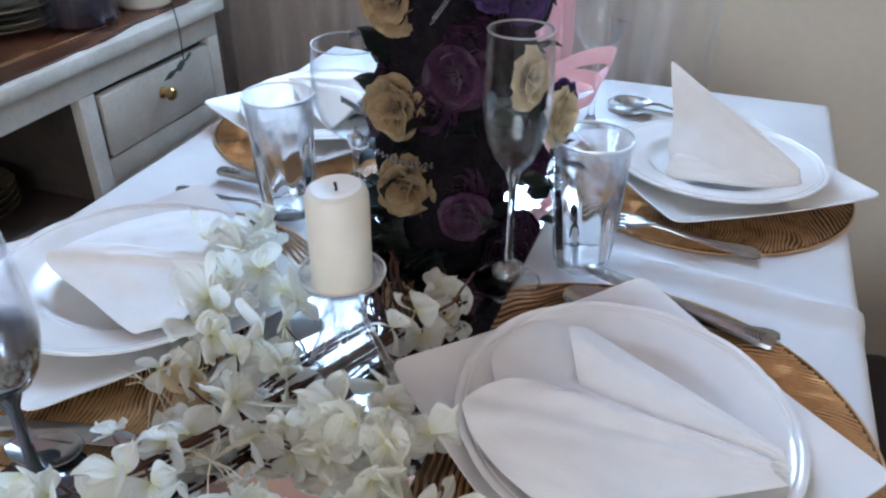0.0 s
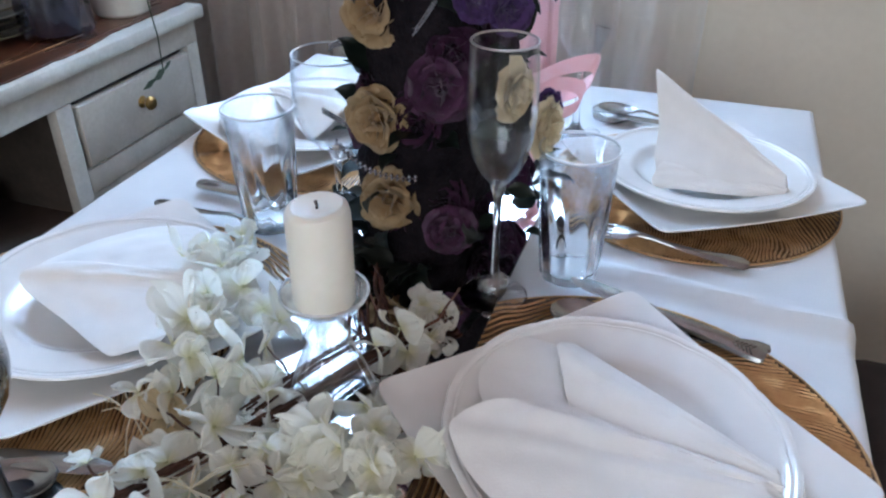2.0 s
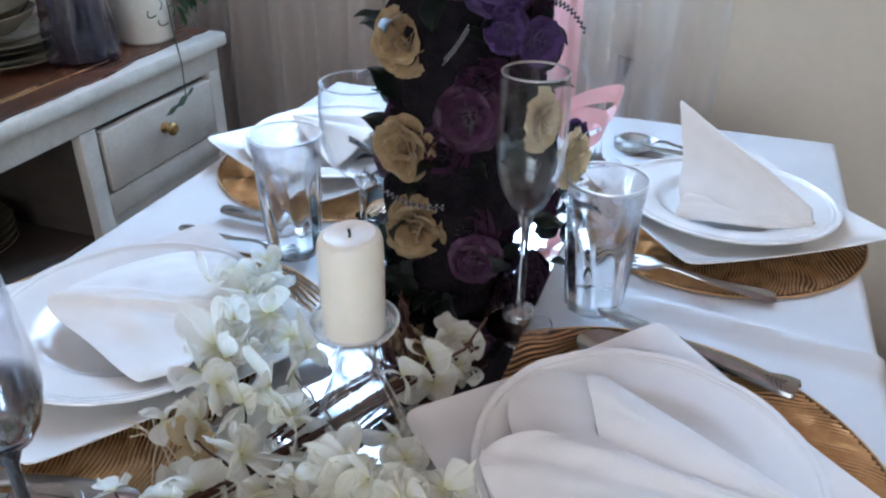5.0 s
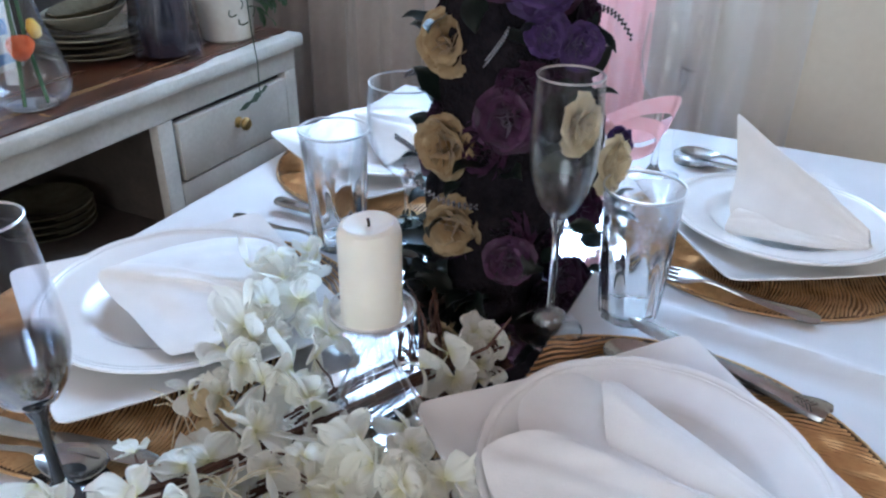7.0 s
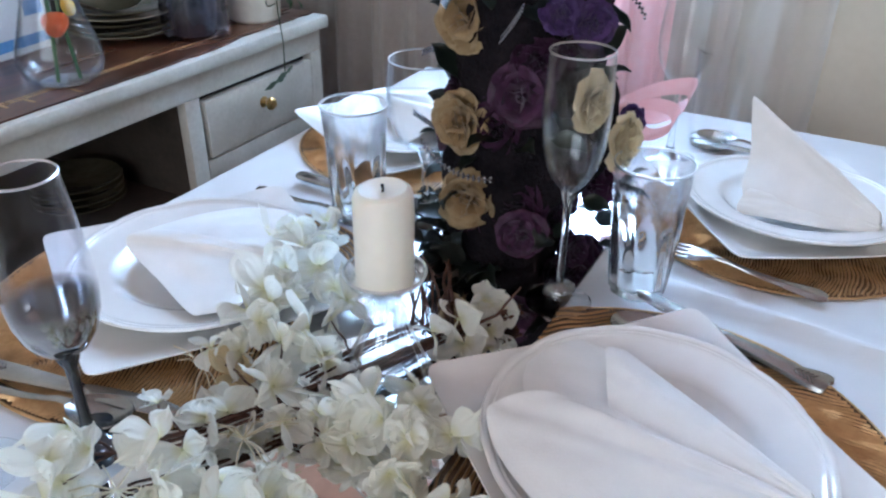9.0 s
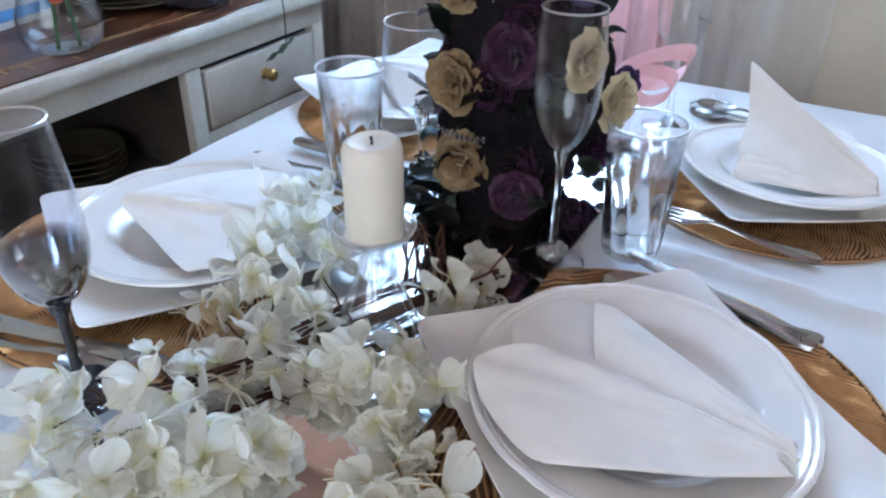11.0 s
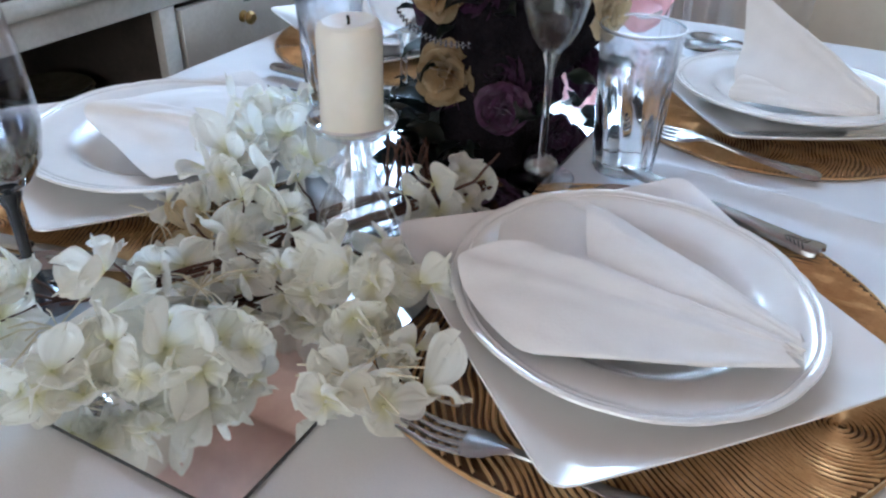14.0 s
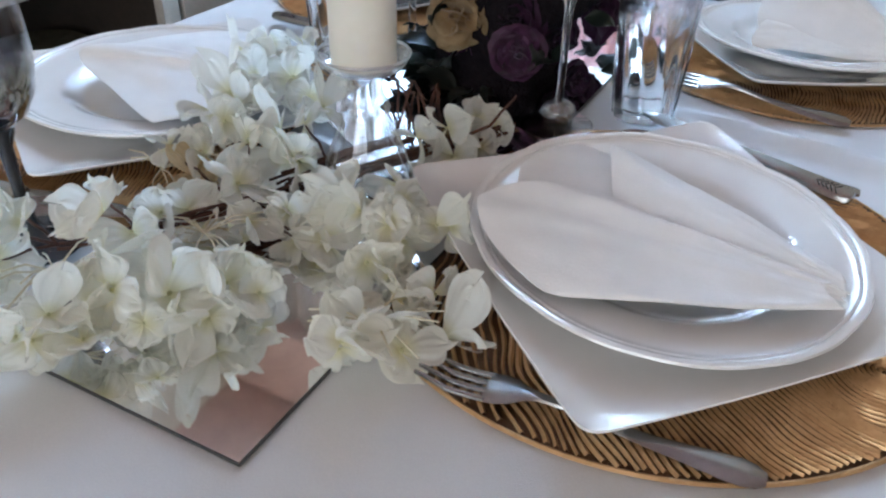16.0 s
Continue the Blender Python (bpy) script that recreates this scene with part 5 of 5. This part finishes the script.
stack_c = (-1.12, 1.672)
for k in range(5):
    r = 0.098 - 0.003 * k + 0.006 * (k % 2)
    prof = [(0, 0.0), (r * 0.5, 0.0), (r * 0.62, 0.003), (r * 0.97, 0.012), (r, 0.0135), (r * 0.97, 0.015), (r * 0.6, 0.006), (0, 0.004)]
    ob = part("stacked_plate", lathe(prof, 48), STONEWARE if k % 3 else CERAMIC_SHADED)
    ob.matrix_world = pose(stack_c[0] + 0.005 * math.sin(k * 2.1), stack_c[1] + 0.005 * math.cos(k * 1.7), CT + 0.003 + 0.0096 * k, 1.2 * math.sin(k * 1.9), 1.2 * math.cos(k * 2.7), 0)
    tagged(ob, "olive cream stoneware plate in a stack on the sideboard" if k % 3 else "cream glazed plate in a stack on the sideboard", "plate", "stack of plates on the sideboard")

for k, (r, h, tx, ty) in enumerate(((0.074, 0.032, 5, -4), (0.066, 0.028, 9, -7))):
    bowl_bm = lathe([(0, 0.0), (r * 0.45, 0.0), (r * 0.5, 0.003), (r * 0.85, h * 0.6), (r, h), (r * 0.975, h + 0.0012), (r * 0.82, h * 0.66), (r * 0.4, 0.006), (0, 0.005)], 48)
    ob = part("stacked_bowl", bowl_bm, STONEWARE if k else CERAMIC_SHADED)
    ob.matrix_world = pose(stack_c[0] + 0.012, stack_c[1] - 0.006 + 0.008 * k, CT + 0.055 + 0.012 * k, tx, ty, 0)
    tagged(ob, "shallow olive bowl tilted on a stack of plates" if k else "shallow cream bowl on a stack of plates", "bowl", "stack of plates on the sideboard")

for k in range(4):
    r = 0.082
    prof = [(0, 0.0), (r * 0.5, 0.0), (r * 0.62, 0.003), (r * 0.97, 0.014), (r, 0.0155), (r * 0.97, 0.017), (r * 0.6, 0.006), (0, 0.004)]
    ob = part("stacked_plate", lathe(prof, 48), STONEWARE)
    ob.matrix_world = pose(-1.10, 1.49, 0.525 + 0.013 * k)
    tagged(ob, "dim stoneware plate stacked inside the kneehole", "plate", "plates in the kneehole")

carafe = thing("glass_vase", pose(-0.968, 1.422, CT + 0.003), "clear bulbous glass vase holding a poppy stem", "vase")
part("body", lathe([(0, 0.002), (0.030, 0.0), (0.046, 0.005), (0.058, 0.017), (0.0635, 0.034), (0.061, 0.055), (0.051, 0.085), (0.040, 0.120), (0.031, 0.165), (0.028, 0.20), (0.032, 0.24), (0.0305, 0.24), (0.0265, 0.20), (0.0295, 0.165), (0.0385, 0.120), (0.0495, 0.085), (0.0595, 0.055), (0.0617, 0.034), (0.0565, 0.019), (0.045, 0.008), (0.029, 0.004), (0, 0.005)], 56), GLASS_THIN, carafe)
part("rim", lathe([(0.0302, 0.2396), (0.0312, 0.2412), (0.0323, 0.2402), (0.0313, 0.2386)], 48, closed=True), GLASS_RIM, carafe)
part("base", lathe([(0, 0.0004), (0.028, -0.0002), (0.034, 0.001), (0.036, 0.003), (0.028, 0.0035), (0, 0.003)], 48), GLASS_RIM, carafe, "thick glass base")
stem = thing("poppy_stem", pose(-0.968, 1.422, CT + 0.009), "orange poppy and yellow bud on green stems in the vase", "flower")
part("stalk", tube([(0.01, -0.02, 0.0), (-0.004, 0.0, 0.08), (-0.012, 0.008, 0.16), (-0.016, 0.012, 0.30)], [0.003, 0.0035, 0.003, 0.002], 8), GREEN, stem)
part("stalk", tube([(0.02, 0.012, 0.0), (0.006, 0.01, 0.10), (0.0, 0.014, 0.28)], [0.003, 0.003, 0.002], 8), GREEN, stem)
def poppy_f(u, v):
    a = 2 * math.pi * v
    r = 0.021 * u * (1 + 0.08 * math.sin(3 * a))
    return (r * math.cos(a), r * math.sin(a), 0.022 * u * u)
pp = part("poppy_flower", sheet(bmesh.new(), poppy_f, 6, 24), POPPY, stem, "orange red poppy petals")
pp.matrix_local = pose(0.018, -0.004, 0.080, 60, 0, 40) @ Matrix.Scale(0.9, 4)
part("bud", lathe([(0, 0), (0.008, 0.006), (0.010, 0.018), (0.006, 0.032), (0, 0.038)], 20), YELLOW, stem).matrix_local = pose(0.012, 0.026, 0.092, 25, 20, 0)

bag = thing("wrapped_bundle", pose(-0.995, 1.730, CT + 0.003), "dark bundle in clear crinkled wrapping film", "package")
def bag_wave(a, r, z):
    return r * (1 + 0.14 * noise.noise(Vector((math.cos(a) * 2.5, math.sin(a) * 2.5, z * 14))) + 0.07 * noise.noise(Vector((math.cos(a) * 8, math.sin(a) * 8, z * 9)))), z
part("film", lathe([(0, 0), (0.052, 0.0), (0.058, 0.01), (0.055, 0.06), (0.050, 0.12), (0.046, 0.2), (0.055, 0.26)], 60, bag_wave), PLASTIC_BAG, bag, "clear crinkled film")
part("contents", lathe([(0, 0.004), (0.036, 0.004), (0.040, 0.05), (0.036, 0.15), (0.03, 0.24), (0, 0.245)], 40, bag_wave), surface("dark_slate_contents", (0.012, 0.012, 0.020), (0.05, 0.05, 0.075), 22, 120, 0.35, bump=0.6, dist=0.004), bag, "dark grey contents")

pot = thing("plant_pot", pose(-0.985, 1.885, CT + 0.003), "white ceramic plant pot on the sideboard", "pot")
part("pot_body", lathe([(0, 0), (0.046, 0), (0.050, 0.004), (0.053, 0.05), (0.057, 0.10), (0.059, 0.118), (0.056, 0.119), (0.052, 0.10), (0, 0.098)], 56), CERAMIC, pot)
plant = thing("trailing_plant", pose(-0.985, 1.885, CT + 0.098), "green trailing plant growing from the white pot", "plant")
gleaf = None
for k in range(26):
    a = rnd.uniform(0, 6.28)
    m = Matrix.Translation((0.035 * math.cos(a), 0.035 * math.sin(a), rnd.uniform(0.005, 0.06))) @ pose(0, 0, 0, 0, rnd.uniform(-50, 35), math.degrees(a))
    if gleaf is None:
        gleaf = leaf_mesh("leaf", GREEN, 0.075, 0.024, 0.2)
        gleaf.parent = plant
        gleaf.matrix_local = m
    else:
        same_mesh("leaf", gleaf, m @ Matrix.Scale(rnd.uniform(0.7, 1.1), 4), plant)
for k in range(9):
    m = Matrix.Translation((rnd.uniform(0.02, 0.05), rnd.uniform(0.025, 0.055), rnd.uniform(0.0, 0.03))) @ pose(0, 0, 0, 0, rnd.uniform(25, 70), rnd.uniform(10, 90)) @ pose(0, 0, 0, rnd.uniform(-40, 40))
    same_mesh("leaf", gleaf, m @ Matrix.Scale(rnd.uniform(0.7, 1.0), 4), plant)
for k in range(9):
    m = Matrix.Translation((rnd.uniform(0.050, 0.070), rnd.uniform(0.015, 0.060), rnd.uniform(-0.045, 0.01))) @ pose(0, 0, 0, 0, rnd.uniform(35, 80), rnd.uniform(20, 80)) @ pose(0, 0, 0, rnd.uniform(-40, 40))
    same_mesh("leaf", gleaf, m @ Matrix.Scale(rnd.uniform(0.5, 0.8), 4), plant)
part("vine", tube([(0.045, -0.01, 0.02), (0.080, -0.03, 0.0), (0.100, -0.05, -0.06), (0.123, -0.07, -0.11), (0.125, -0.075, -0.175)], 0.0012, 6), VINE, plant)
for k, (dx, dy, dz, s) in enumerate(((0.052, -0.03, -0.03, 0.012), (0.06, -0.01, -0.045, 0.014))):
    part("tendril", tube([(dx + s * math.cos(t), dy + s * math.sin(t) * 1.3, dz + s * math.sin(t)) for t in np.linspace(0, 5.6, 22).tolist()], 0.0012, 6), VINE, plant)
part("vine_leaf", sheet(bmesh.new(), lambda u, v: (0.128 + 0.004 * math.sin(3 * u), -0.055 - 0.085 * u, -0.158 - 0.024 * u + (v - 0.5) * 0.011 * math.sin(math.pi * (0.1 + 0.8 * u)) * (1 + 0.5 * math.sin(17 * u))), 20, 3, 0.0006), VINE, plant)

card = thing("printed_box", pose(-1.18, 1.49, CT + 0.003, 0, 0, 8), "white card box printed with blue shapes", "box")
block("carton", -0.03, 0.03, -0.07, 0.07, 0, 0.19, BOX_WHITE, card, 0.002)
for y0, y1, z0, z1 in ((-0.05, -0.005, 0.10, 0.14), (0.01, 0.05, 0.06, 0.085), (-0.06, 0.06, 0.012, 0.03), (0.02, 0.055, 0.12, 0.16)):
    block("printed_bar", 0.030, 0.0306, y0, y1, z0, z1, BLUE_PRINT, card)

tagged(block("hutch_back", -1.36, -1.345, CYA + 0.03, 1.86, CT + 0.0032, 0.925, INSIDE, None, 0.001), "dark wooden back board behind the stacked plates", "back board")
# a low shelf over the plates
tagged(block("wall_shelf", -1.50, -1.17, 1.32, 1.80, 0.925, 0.945, PAINT, None, 0.003), "white painted shelf over the stacked plates", "shelf")

# ---------------------------------------------------------------- dark mass beyond the table's side, given a made-up chair form
chair = thing("dark_armchair", pose(0, 0, 0), "dark mass beside the table, its upholstered chair form made up", "chair")
part("seat", box(bmesh.new(), 0.32, 0.86, 1.05, 1.78, 0.12, 0.43, 0.04, 4), DARK_CHAIR, chair)
part("backrest", box(bmesh.new(), 0.78, 0.95, 1.05, 1.78, 0.30, 0.78, 0.04, 4), DARK_CHAIR, chair)
for lx in (0.38, 0.86):
    for ly in (1.11, 1.72):
        part("leg", tube([(lx, ly, 0), (lx, ly, 0.14)], [0.018, 0.024], 12), TABLE_WOOD, chair)
